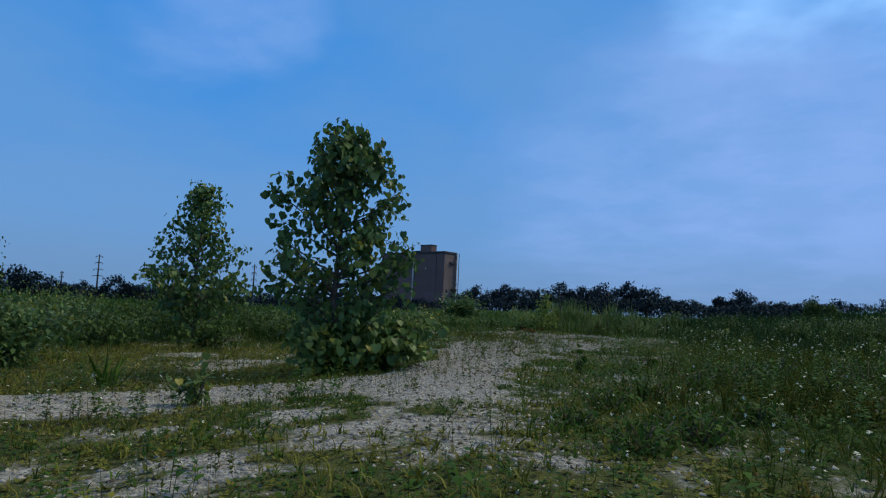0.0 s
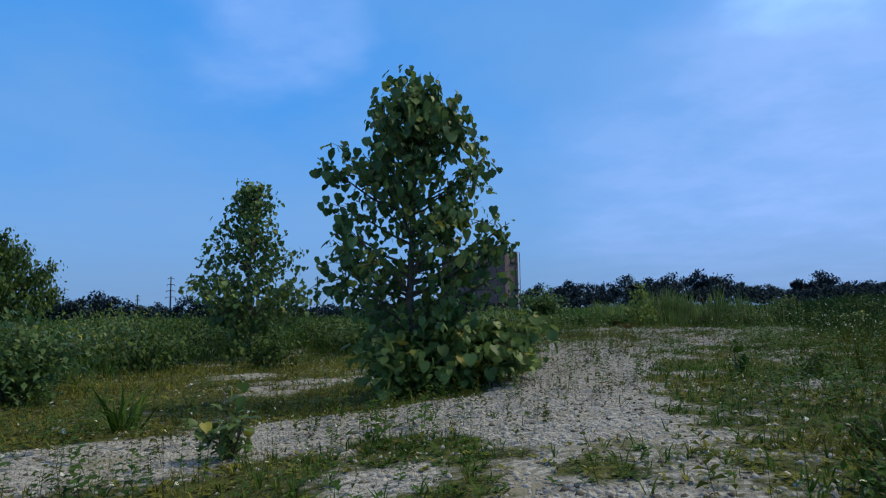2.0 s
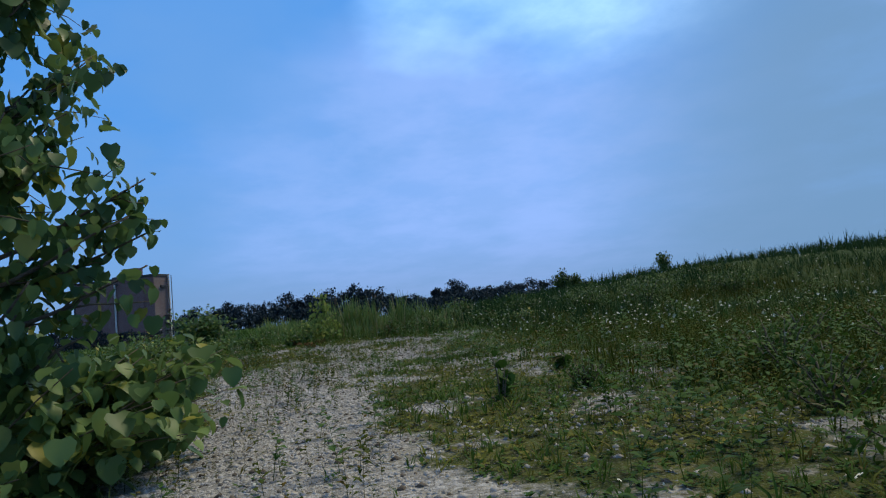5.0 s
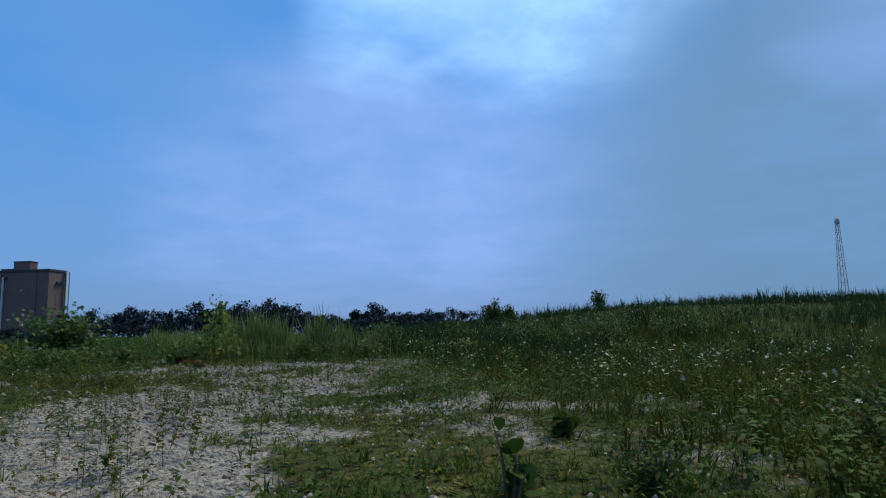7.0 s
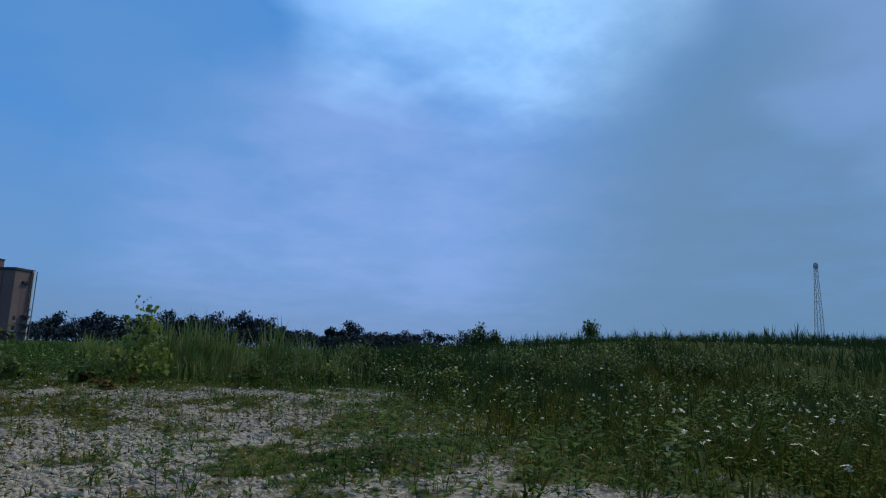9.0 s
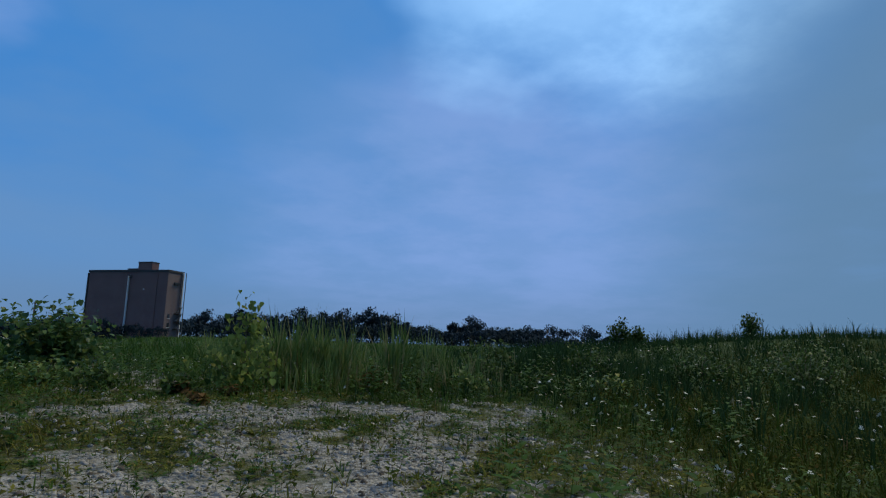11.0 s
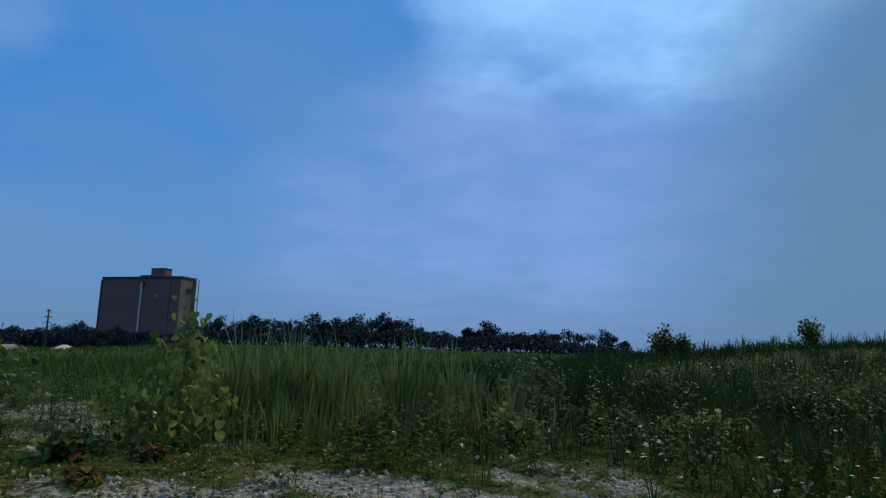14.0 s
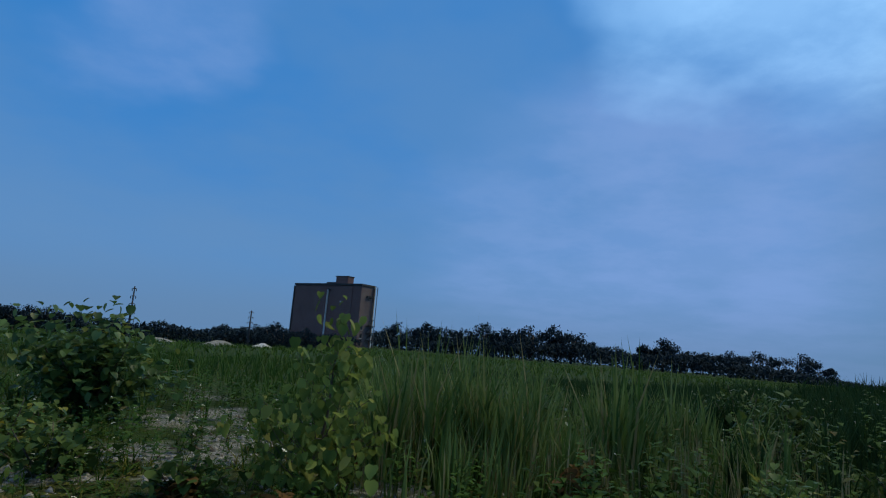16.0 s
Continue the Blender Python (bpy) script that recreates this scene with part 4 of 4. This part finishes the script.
def power_pole(x, y, height, arms, label):
    thick = 1.0 if y > 200 else 0.7
    root = tagged(new("power_pole"), label, "pylon", "power poles on the horizon")
    root.location = (x, y, float(land(x, y)) - 0.2)
    height -= float(land(x, y))
    mesh_of("pole", *tube([(0, 0, 0), (0, 0, height * 0.5), (0, 0, height)], (0.42 * thick, 0.34 * thick, 0.22 * thick), 8), DARK_STEEL, root)
    for k in range(arms):
        z = height * (0.96 - 0.13 * k)
        w = (0.7 + 0.15 * k) * thick * (2.0 if arms == 4 and height > 15 else 1.0)
        arm = mesh_of("crossarm", *tube([(-w, 0, z), (0, 0, z + 0.15), (w, 0, z)], (0.10 * thick, 0.16 * thick, 0.10 * thick), 6), DARK_STEEL, root)
        for s in (-1, 1):
            mesh_of("insulator", *tube([(s * w, 0, z), (s * w, 0, z - 0.35), (s * w, 0, z - 0.6)], (0.08, 0.14, 0.06), 6), STEEL, arm)
    return root


power_pole(-145, 269, 17.0, 4, "tall dark power pole with crossarms on the horizon")
power_pole(-52.5, 179, 10.9, 5, "tall dark power pole with crossarms on the horizon")
power_pole(-38.6, 262, 10.6, 4, "tall dark power pole with crossarms on the horizon")
power_pole(-156, 262, 9.0, 2, "tall dark power pole with crossarms on the horizon")


def lattice_mast(x, y, height, foot, head):
    root = tagged(new("lattice_mast"), "slender grey lattice mast beyond the rise", "mast")
    root.location = (x, y, float(land(x, y)) - 0.3)
    bays = 12

    def corner(k, f):
        w = foot + (head - foot) * f
        return np.array(((-1, 1, 1, -1)[k] * w, (-1, -1, 1, 1)[k] * w, height * f))

    for k in range(4):
        mesh_of("leg", *tube([corner(k, 0), corner(k, 1)], (0.17, 0.12), 5), MAST, root)
    for b in range(bays):
        f0, f1 = b / bays, (b + 1) / bays
        bits = []
        for k in range(4):
            j = (k + 1) % 4
            bits += [tube([corner(k, f0), corner(j, f1)], (0.06, 0.06), 4), tube([corner(k, f1), corner(j, f1)], (0.05, 0.05), 4)]
        mesh_of("brace", *joined(bits), MAST, root)
    mesh_of("antenna_head", *tube([(0, 0, height), (0, 0, height + 1.0), (0, 0, height + 2.4)], (0.9, 1.0, 0.7), 8), MAST, root)
    return root


lattice_mast(273.5, 137.7, 41.0, 1.7, 0.5)


# ---------------------------------------------------------------- far trees
def crown_mesh(seed, lobes, leaves, wide):
    """A broad domed crown, 1 m high, of many small leaf clumps on uneven lobes."""
    rng = np.random.default_rng(seed)
    P = []
    for k in range(lobes):
        a, r = rng.uniform(0, 6.283), wide * 0.5 * math.sqrt(rng.uniform(0, 1))
        z = 0.82 * math.sqrt(1 - 0.7 * (r / (wide * 0.5)) ** 2) - 0.22 * rng.uniform(0, 1) ** 1.4
        q = rng.uniform(0.10, 0.20)
        if k % 3 == 2:
            z *= 0.5
        c = np.array((r * math.cos(a), r * math.sin(a), z))
        d = rng.normal(0, 1, (leaves // lobes, 3))
        d /= np.linalg.norm(d, axis=1)[:, None]
        P.append(c + d * q * rng.uniform(0.35, 1.05, (len(d), 1)) * np.array((1.2, 1.2, 0.85)))
    P = np.concatenate(P)
    n = len(P)
    return repeated(SMALL_LEAF, P, rng.uniform(0, 6.283, n), rng.uniform(-1.4, 1.4, n), rng.uniform(0.05, 0.09, n))


def far_tree_proto(seed, wide, lobes):
    rng = np.random.default_rng(seed)
    root = tagged(new("far_tree"), "tall dark broadleaf tree in the far tree line", "tree", "far tree line")
    bits = tube([(0, 0, 0), (0.01, 0, 0.3), (0.0, 0.01, 0.7)], (0.035, 0.025, 0.008), 6)
    mesh_of("trunk", *bits, BARK, root)
    for k in range(5):
        a = k * 1.3
        mesh_of("limb", *tube([(0, 0, 0.22 + 0.06 * k), (0.25 * wide * math.cos(a), 0.25 * wide * math.sin(a), 0.55 + 0.05 * k)], (0.015, 0.005), 5), BARK, root)
    c = mesh_of("crown", *crown_mesh(seed, lobes, 2600, wide), HAZED_LEAF, root)
    c["kind"] = "stuff"
    return root


PROTOS = [far_tree_proto(200 + k, w, n) for k, (w, n) in enumerate(((1.35, 20), (1.7, 26), (1.05, 16), (1.9, 28), (0.8, 12)))]
# bearing in degrees from +y towards +x (from the middle of the way), distance, height of the top, kind
FAR_TREES = (
    (2.6, 329, 11.6, 4), (3.5, 329, 13.4, 0), (5.7, 329, 15.4, 1), (7.5, 329, 14.9, 0), (8.9, 329, 13.2, 1), (11.0, 329, 17.4, 2), (12.7, 329, 15.7, 2),
    (14.0, 329, 11.1, 0), (15.1, 329, 16.9, 1), (17.1, 329, 18.0, 1), (18.4, 329, 15.6, 0), (20.1, 329, 11.2, 3), (21.9, 329, 10.3, 1), (24.2, 329, 13.4, 4),
    (25.8, 329, 16.4, 2), (27.2, 329, 12.2, 1), (28.9, 329, 11.5, 3), (30.9, 329, 11.9, 1), (32.6, 329, 12.6, 1), (35.6, 329, 12.8, 1), (37.0, 329, 9.5, 0),
    (-7.3, 328, 8.3, 1))
LEFT_TREES = (
    (-8.6, 328, 5.2, 1), (-9.8, 328, 5.2, 2), (-11.1, 328, 5.2, 1), (-7.5, 307, 7.4, 2), (-9.3, 306, 3.0, 1), (-11.1, 306, 2.2, 1), (-13.7, 306, 1.7, 3),
    (-15.5, 306, 2.5, 1), (-19.2, 306, 3.8, 1), (-23.5, 306, 6.1, 1), (-25.3, 305, 6.2, 2), (-26.3, 305, 3.9, 1), (-35.1, 294, 9.9, 1), (-32.9, 294, 5.5, 1),
    (-28.0, 293, 8.8, 2), (-30.7, 294, 5.3, 1), (-26.0, 293, 5.3, 1), (-35.5, 293, 7.8, 1), (-33.9, 293, 4.9, 1), (-38.2, 293, 8.9, 2), (-41.1, 293, 5.7, 1),
    (-44.4, 294, 6.5, 3), (-4.6, 228, 5.2, 1), (-3.2, 226, 4.4, 3), (-1.9, 226, 4.0, 1), (-6.2, 232, 4.8, 3), (-0.4, 228, 3.6, 1))
for k, (az, dist, hgt, kind) in enumerate(FAR_TREES + LEFT_TREES):
    fx, fy = 2 + dist * math.sin(radians(az)), 10 + dist * math.cos(radians(az))
    base = float(land(fx, fy)) - 0.3
    m = pose(fx, fy, base, 0, 0, 47 * k) @ Matrix.Scale((hgt - base) * 1.10, 4)
    if k < 5:
        ob = PROTOS[k]
        ob.matrix_world = m
    else:
        src = PROTOS[kind]
        ob = copy_thing(src, m)
        ob.matrix_world = m


def understory():
    """The dark wood edge below the far crowns."""
    rng = np.random.default_rng(77)
    n = 52000
    az = np.radians(rng.uniform(-62, 62, n))
    dist = rng.uniform(292, 372, n)
    top = (0.75 + 0.25 * smooth(-3, 3, np.degrees(az))) * 1.4 * (3.6 + 3.2 * value_noise(np.degrees(az), az * 0, 2.3, 5) + 1.6 * value_noise(np.degrees(az), az * 0, 0.8, 8))
    x, y = 2 + dist * np.sin(az), 10 + dist * np.cos(az)
    z = top * rng.uniform(0, 1, n) ** 0.75 * smooth(40, 24, np.degrees(az)) ** 0.5 + 0.3 + land(x, y)
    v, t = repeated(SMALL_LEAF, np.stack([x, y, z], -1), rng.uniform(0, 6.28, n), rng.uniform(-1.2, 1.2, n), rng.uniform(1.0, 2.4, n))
    return tagged(mesh_of("far_wood_edge", v, t, HAZED_LEAF), "dark undergrowth along the far wood edge", "woods", kind="stuff")


understory()


# ---------------------------------------------------------------- gravel and low growth
TRAIL = np.array(((0, -1), (-0.2, 1), (-0.55, 3.2), (-0.3, 5.3), (0.9, 8), (1.9, 10), (2.4, 11.4), (3.15, 13.5), (3.8, 15.5), (3.9, 17.2)))


def off_trail(x, y):
    d = np.full(len(x), 99.0)
    for a, b in zip(TRAIL[:-1], TRAIL[1:]):
        e = b - a
        t = np.clip(((x - a[0]) * e[0] + (y - a[1]) * e[1]) / (e @ e), 0, 1)
        d = np.minimum(d, np.hypot(x - a[0] - t * e[0], y - a[1] - t * e[1]))
    return d


def sow(n, x0, x1, y0, y1, seed):
    rng = np.random.default_rng(seed)
    return rng.uniform(x0, x1, n), rng.uniform(y0, y1, n), rng


def stuff(name, protos, x, y, rng, size, mat, label, category, tilt=0.12, sink=0.0, lift=None):
    sets = rng.integers(0, len(protos), len(x))
    pairs = []
    pos = on_land(x, y, sink)
    if lift is not None:
        pos[:, 2] += lift
    for k, pr in enumerate(protos):
        s = sets == k
        if s.any():
            n = int(s.sum())
            pairs.append(repeated(pr, pos[s], rng.uniform(0, 6.283, n), rng.normal(0, tilt, n), size[s]))
    return tagged(mesh_of(name, *joined(pairs), mat), label, category, kind="stuff")


# stones
x, y, rng = sow(390000, -8, 14, 1.2, 26, 1)
g = gravel(x, y)
near = 1 - 0.6 * smooth(1.5, 5.5, off_trail(x, y))
keep = rng.uniform(0, 1, len(x)) < near * (smooth(0.2, 0.85, g) * 0.62 + (0.26 + 0.10 * smooth(1.5, 3, x) * smooth(12, 10, y)) * (1 - 0.75 * rank(x, y)) * smooth(0.40, 0.66, fractal(x, y, 0.9, 3)))
x, y = x[keep], y[keep]
sz = 0.015 + 0.060 * rng.uniform(0, 1, len(x)) ** 2.6
sz *= 1 + 0.3 * smooth(12, 15, y)
# a share of the stones is dark, in place of shadow and litter specks
pale = rng.uniform(0, 1, len(x)) > 0.10 + 0.24 * smooth(0.45, 0.65, fractal(x, y, 0.5, 73))
for sel, mt, nm, lb in ((pale, STONE, "gravel_stones", "loose pale crushed limestone"), (~pale, DARK_SPECK, "dark_stones", "dark brown stones standing in for shadow and litter specks")):
    s = sz[sel]
    stuff(nm, [pebble(k) for k in range(6)], x[sel], y[sel], rng, np.stack([s, s * rng.uniform(0.6, 1, len(s)), s], -1), mt, lb, "gravel", 0.4, 0.002)

# fine broken stone packed on the track
x, y, rng = sow(330000, -8, 8, 1.8, 22.5, 81)
keep = rng.uniform(0, 1, len(x)) < smooth(0.45, 0.85, gravel(x, y)) * smooth(6.5, 3.5, off_trail(x, y))
x, y = x[keep], y[keep]
sz = 0.012 + 0.040 * rng.uniform(0, 1, len(x)) ** 2.0
stuff("packed_stones", [pebble(20 + k) for k in range(6)], x, y, rng, np.stack([sz, sz * rng.uniform(0.55, 1, len(sz)), sz * 0.8], -1), STONE, "fine pale broken stone packed on the track", "gravel", 0.5, 0.001)

TUFTS = [blade_fan(4, k, 0.055, 0.5, 0.35) for k in range(5)]
TALLS = [blade_fan(5, 20 + k, 0.032, 0.28, 0.22) for k in range(5)]
REEDS = [blade_fan(7, 40 + k, 0.024, 0.16, 0.16) for k in range(5)]
WEEDS = [leafy_stem(13, 60 + k, 0.22, 0.006) for k in range(5)]
RANK_WEEDS = [leafy_stem(8, 70 + k, 0.26, 0.008, 0.55) for k in range(5)]

# short dry and green grass of the clearing
x, y, rng = sow(58000, -7.5, 11, -0.5, 23.5, 2)
cover = 1 - smooth(0.15, 0.65, gravel(x, y))
keep = rng.uniform(0, 1, len(x)) < (0.03 + 0.97 * cover) * (0.6 + 0.4 * smooth(0.35, 0.6, fractal(x, y, 1.1, 13)))
x, y = x[keep], y[keep]
tone = fractal(x, y, 1.9, 17) + rng.normal(0, 0.12, len(x)) + 0.22 * smooth(-0.8, -2.6, x) - 0.14 * rank(x, y) + 0.12 * smooth(14, 16, y) * smooth(19.6, 18.8, y) * smooth(8, 5, x) - 0.1 * smooth(19, 20, y)
dry = tone > 0.56
for sel, nm, mt, lb in ((dry, "dry_grass", DRY, "short straw-coloured grass on stony soil"), (~dry, "short_grass", GRASS, "short green grass on stony soil")):
    xs, ys = x[sel], y[sel]
    h = rng.uniform(0.025, 0.12, len(xs)) * (0.4 + 1.1 * fractal(xs, ys, 1.6, 19))
    stuff(nm, TUFTS, xs, ys, rng, np.stack([h * 1.7, h * 1.7, h], -1), mt, lb, "grass", 0.3)


# tall grass, in drifts of differing height
x, y, rng = sow(42000, -24, 43, 7, 49, 3)
m = meadow(x, y)
keep = rng.uniform(0, 1, len(x)) < m * (0.25 + 0.75 * smooth(0.35, 0.6, fractal(x, y, 1.6, 29)))
x, y = x[keep], y[keep]
h = (0.18 + 0.62 * fractal(x, y, 3.2, 31) ** 1.3) * rng.uniform(0.6, 1.25, len(x)) * (0.55 + 0.45 * m[keep])
tone = fractal(x, y, 2.4, 33) + rng.normal(0, 0.13, len(x)) - 0.20 * smooth(18, 26, 0.77 * x + 0.64 * y)
deep = rng.uniform(0, 1, len(x)) < smooth(13, 20, 0.77 * x + 0.64 * y) * smooth(4.5, 8, x)
for sel, mt, nm, lb in (((tone < 0.60) & ~deep, TALL, "tall_grass", "tall green meadow grass"), ((tone >= 0.60) & ~deep, STRAW, "seeding_grass", "tall yellowing grass gone to seed"),
                        (deep, RISE, "dark_grass", "rank dark green grass on the rise")):
    hs = h[sel]
    stuff(nm, TALLS, x[sel], y[sel], rng, np.stack([hs * 1.2, hs * 1.2, hs], -1), mt, lb, "grass", 0.2)
x, y, rng = sow(7600, -130, 140, 44, 170, 4)
keep = (np.abs(x - 4) < 12 + 0.85 * y)
x, y = x[keep], y[keep]
h = rng.uniform(0.4, 0.8, len(x))
stuff("far_grass", TALLS, x, y, rng, np.stack([h * 3.5, h * 3.5, h], -1), TALL, "tall green meadow grass in the distance", "grass")

# reeds and the taller growth along the crest of the rise
x, y, rng = sow(9000, 3.6, 16, 20.8, 32, 5)
keep = rng.uniform(0, 1, len(x)) < smooth(0.45, 0.62, fractal(x, y, 2.2, 37)) * smooth(21.4, 22.6, y + 0.5 * np.sin(x * 1.7)) * smooth(36, 29, 0.77 * x + 0.64 * y)
x, y = x[keep], y[keep]
h = rng.uniform(0.45, 0.95, len(x)) * (0.62 + 0.6 * fractal(x, y, 1.3, 41))
deep = rng.uniform(0, 1, len(x)) < smooth(6.5, 10, x)
for sel, mt, nm, lb in ((~deep, REED, "reeds", "stand of upright green reeds"), (deep, RISE, "dark_reeds", "stand of upright dark green reeds")):
    hs = h[sel]
    stuff(nm, REEDS, x[sel], y[sel], rng, np.stack([hs * 1.1, hs * 1.1, hs], -1), mt, lb, "reeds")
# dead pale stalks at the foot of the reeds
x, y, rng = sow(330, 3.9, 8.0, 21.5, 24, 92)
x, y = x[off_trail(x, y) > 1.5], y[off_trail(x, y) > 1.5]
h = rng.uniform(0.22, 0.62, len(x))
stuff("dead_stalks", [blade_fan(3, 400 + k, 0.03, 0.10, 0.06) for k in range(4)], x, y, rng, np.stack([h * 0.7, h * 0.7, h], -1), DEAD, "pale dead stalks standing among the reeds", "reeds", 0.12)
x, y, rng = sow(9000, 8, 60, -10, 60, 15)
u, v = 0.77 * x + 0.64 * y, -0.64 * x + 0.77 * y
keep = (u > 37) & (u < 46) & (v < 24) & (rng.uniform(0, 1, len(x)) < 0.25 + 0.75 * smooth(0.4, 0.6, fractal(x, y, 2.0, 39)))
x, y = x[keep], y[keep]
h = rng.uniform(0.5, 1.05, len(x)) * (0.7 + 0.5 * fractal(x, y, 1.5, 45))
stuff("crest_reeds", REEDS, x, y, rng, np.stack([h * 1.3, h * 1.3, h], -1), RISE, "tall dark growth along the crest of the rise", "reeds")

rng = np.random.default_rng(18)
for bx, by, bh in ((6.17, 22.5, 1.38), (4.6, 22.1, 1.15), (4.9, 22.4, 1.25), (5.2, 22.2, 1.15), (4.4, 22.9, 1.3), (5.0, 23.0, 1.3), (5.6, 22.9, 1.2), (7.4, 23.4, 1.15), (4.2, 22.2, 1.1), (6.7, 23.0, 1.1)):
    n = 16
    px, py = bx + rng.normal(0, 0.07, n), by + rng.normal(0, 0.07, n)
    clump = tagged(new("reed_clump"), "clump of tall pale green reeds", "reeds", "tall reed clumps")
    clump.location = (bx, by, float(land(bx, by)) - 0.02)
    for k in range(n):
        hh = bh * rng.uniform(0.7, 1.18)
        mesh_of("reed", *repeated(REEDS[k % 5], np.array([(px[k] - bx, py[k] - by, 0)]), rng.uniform(0, 6.283, 1), rng.normal(0, 0.05, 1), np.array([(hh * 0.8, hh * 0.8, hh)])), REED, clump)

# low ground plants that cover the soil between the tufts
x, y, rng = sow(54000, -7, 10, 1.4, 23, 26)
cover = 1 - smooth(0.2, 0.7, gravel(x, y))
keep = rng.uniform(0, 1, len(x)) < (0.025 + 0.975 * cover) * (1 - 0.7 * smooth(4, 9, off_trail(x, y)))
x, y = x[keep], y[keep]
tone = fractal(x, y, 1.4, 61) + rng.normal(0, 0.1, len(x)) + 0.16 * smooth(-0.8, -2.6, x) - 0.2 * rank(x, y) - 0.14 * smooth(19, 20, y)
for sel, nm, mt, lb in ((tone < 0.52, "ground_herbs", WEED, "low green herbs covering the soil"), (tone >= 0.52, "yellow_moss", DRY, "yellowish low moss and herbs on the soil")):
    s = rng.uniform(0.035, 0.11, int(sel.sum()))
    stuff(nm, [rosette(k) for k in range(5)], x[sel], y[sel], rng, np.stack([s, s, s * 0.8], -1), mt, lb, "ground cover", 0.1)

# leafy weeds: low on the stones, high and bushy beside the track
x, y, rng = sow(21000, -10, 20, 2.0, 29, 6)
drift = smooth(0.48, 0.68, fractal(x, y, 1.4, 43))
keep = (rng.uniform(0, 1, len(x)) < 0.07 + 0.22 * smooth(8.5, 6.5, y) + 0.2 * smooth(12, 13, y) * smooth(20.5, 19.5, y) * smooth(0.5, 1.5, x) * smooth(6, 5, x) + 0.35 * smooth(20.3, 21, y) * smooth(7, 5.5, x) + 0.28 * smooth(13.5, 16, y) * smooth(9, 6, x) + 0.4 * smooth(17, 18.5, y) * smooth(21.5, 20.5, y) * smooth(8.5, 6.5, x) * smooth(0.42, 0.55, fractal(x, y, 0.8, 71))
                                          + 0.45 * smooth(1.8, 2.8, x) * smooth(9, 7, x) * smooth(3.5, 5, y) * smooth(13, 11, y) * (1 - gravel(x, y)) + 0.5 * drift * (1 - 0.8 * gravel(x, y))) & (off_trail(x, y) > 0.35)
x, y, drift = x[keep], y[keep], drift[keep]
h = rng.uniform(0.07, 0.34, len(x)) * (0.45 + 0.5 * fractal(x, y, 2.6, 47) + 0.45 * drift) * (1 + 0.5 * smooth(2.5, 5, x) + 0.5 * smooth(20, 23, y))
stuff("leafy_weeds", WEEDS, x, y, rng, np.stack([h * 1.3, h * 1.3, h], -1), WEED, "upright leafy weeds on stony soil", "weeds", 0.18)

# rank weeds that close over the slope beside the track
x, y, rng = sow(44000, 0.2, 24, 1.5, 27, 86)
want = rank(x, y) * (0.25 + 0.75 * smooth(0.36, 0.6, fractal(x, y, 1.3, 87))) * (1 - 0.35 * smooth(8, 16, x))
keep = (rng.uniform(0, 1, len(x)) < want * (0.5 + 0.5 * smooth(3.8, 5.0, y))) & (off_trail(x, y) > 0.75)
x, y = x[keep], y[keep]
h = rng.uniform(0.10, 0.36, len(x)) * (0.5 + 0.8 * fractal(x, y, 2.2, 88)) * (0.55 + 0.45 * smooth(0.9, 3.0, off_trail(x, y)))
stuff("rank_weeds", RANK_WEEDS, x, y, rng, np.stack([h * 1.2, h * 1.2, h], -1), SLOPE, "dark rank weeds covering the slope", "weeds", 0.25)
x, y, rng = sow(20000, 1.4, 20, 1.5, 24, 87)
keep = (rng.uniform(0, 1, len(x)) < rank(x, y) * (0.2 + 0.8 * smooth(0.4, 0.6, fractal(x, y, 1.0, 97)))) & (off_trail(x, y) > 0.9)
x, y = x[keep], y[keep]
h = rng.uniform(0.10, 0.30, len(x)) * (0.6 + 0.8 * fractal(x, y, 1.8, 98))
stuff("slope_grass", TALLS, x, y, rng, np.stack([h * 1.8, h * 1.8, h], -1), SLOPE, "olive grass between the weeds of the slope", "grass", 0.3)

# sparse dark stalks standing on the bare track
x, y, rng = sow(5200, -5, 8, 1.6, 22, 16)
keep = (rng.uniform(0, 1, len(x)) < smooth(0.3, 0.7, gravel(x, y))) & (off_trail(x, y) > 0.3)
x, y = x[keep], y[keep]
h = 0.05 + 0.31 * rng.uniform(0, 1, len(x)) ** 1.8
stuff("track_weeds", WEEDS, x, y, rng, np.stack([h * 1.0, h * 1.0, h], -1), SLOPE, "sparse small weeds on the gravel track", "weeds", 0.2)

# white umbels
x, y, rng = sow(13000, -6, 28, 2.2, 31, 7)
want = 0.09 + 0.5 * smooth(8.5, 6, y) + 0.6 * smooth(2.0, 7.0, x) * (1 - 0.65 * smooth(9, 13, x)) * smooth(7, 12, y) * smooth(0.40, 0.66, fractal(x, y, 2.0, 53))
want = want + 0.5 * smooth(21.0, 22.0, y) * smooth(27, 24, y) * smooth(0, 1, x) * smooth(4.6, 3.6, x)
keep = (rng.uniform(0, 1, len(x)) < want * (1 - 0.5 * gravel(x, y))) & (off_trail(x, y) > 0.4)
x, y = x[keep], y[keep]
h = rng.uniform(0.12, 0.42, len(x)) * (1 + 0.4 * smooth(5, 9, x))
stuff("flower_stems", [leafy_stem(4, 80 + k, 0.12, 0.006) for k in range(3)], x, y, rng, h, WEED, "thin green stems of white umbels", "flowers", 0.0)
d = rng.uniform(0.018, 0.04, len(x)) * (0.6 + 0.4 * smooth(1.0, 3.0, off_trail(x, y))) * (1 + 0.5 * smooth(3, 6, x))
stuff("white_flowers", [umbel(k) for k in range(4)], x, y, rng, d, PETAL, "white flat-topped wild flowers", "flowers", 0.75, lift=h)
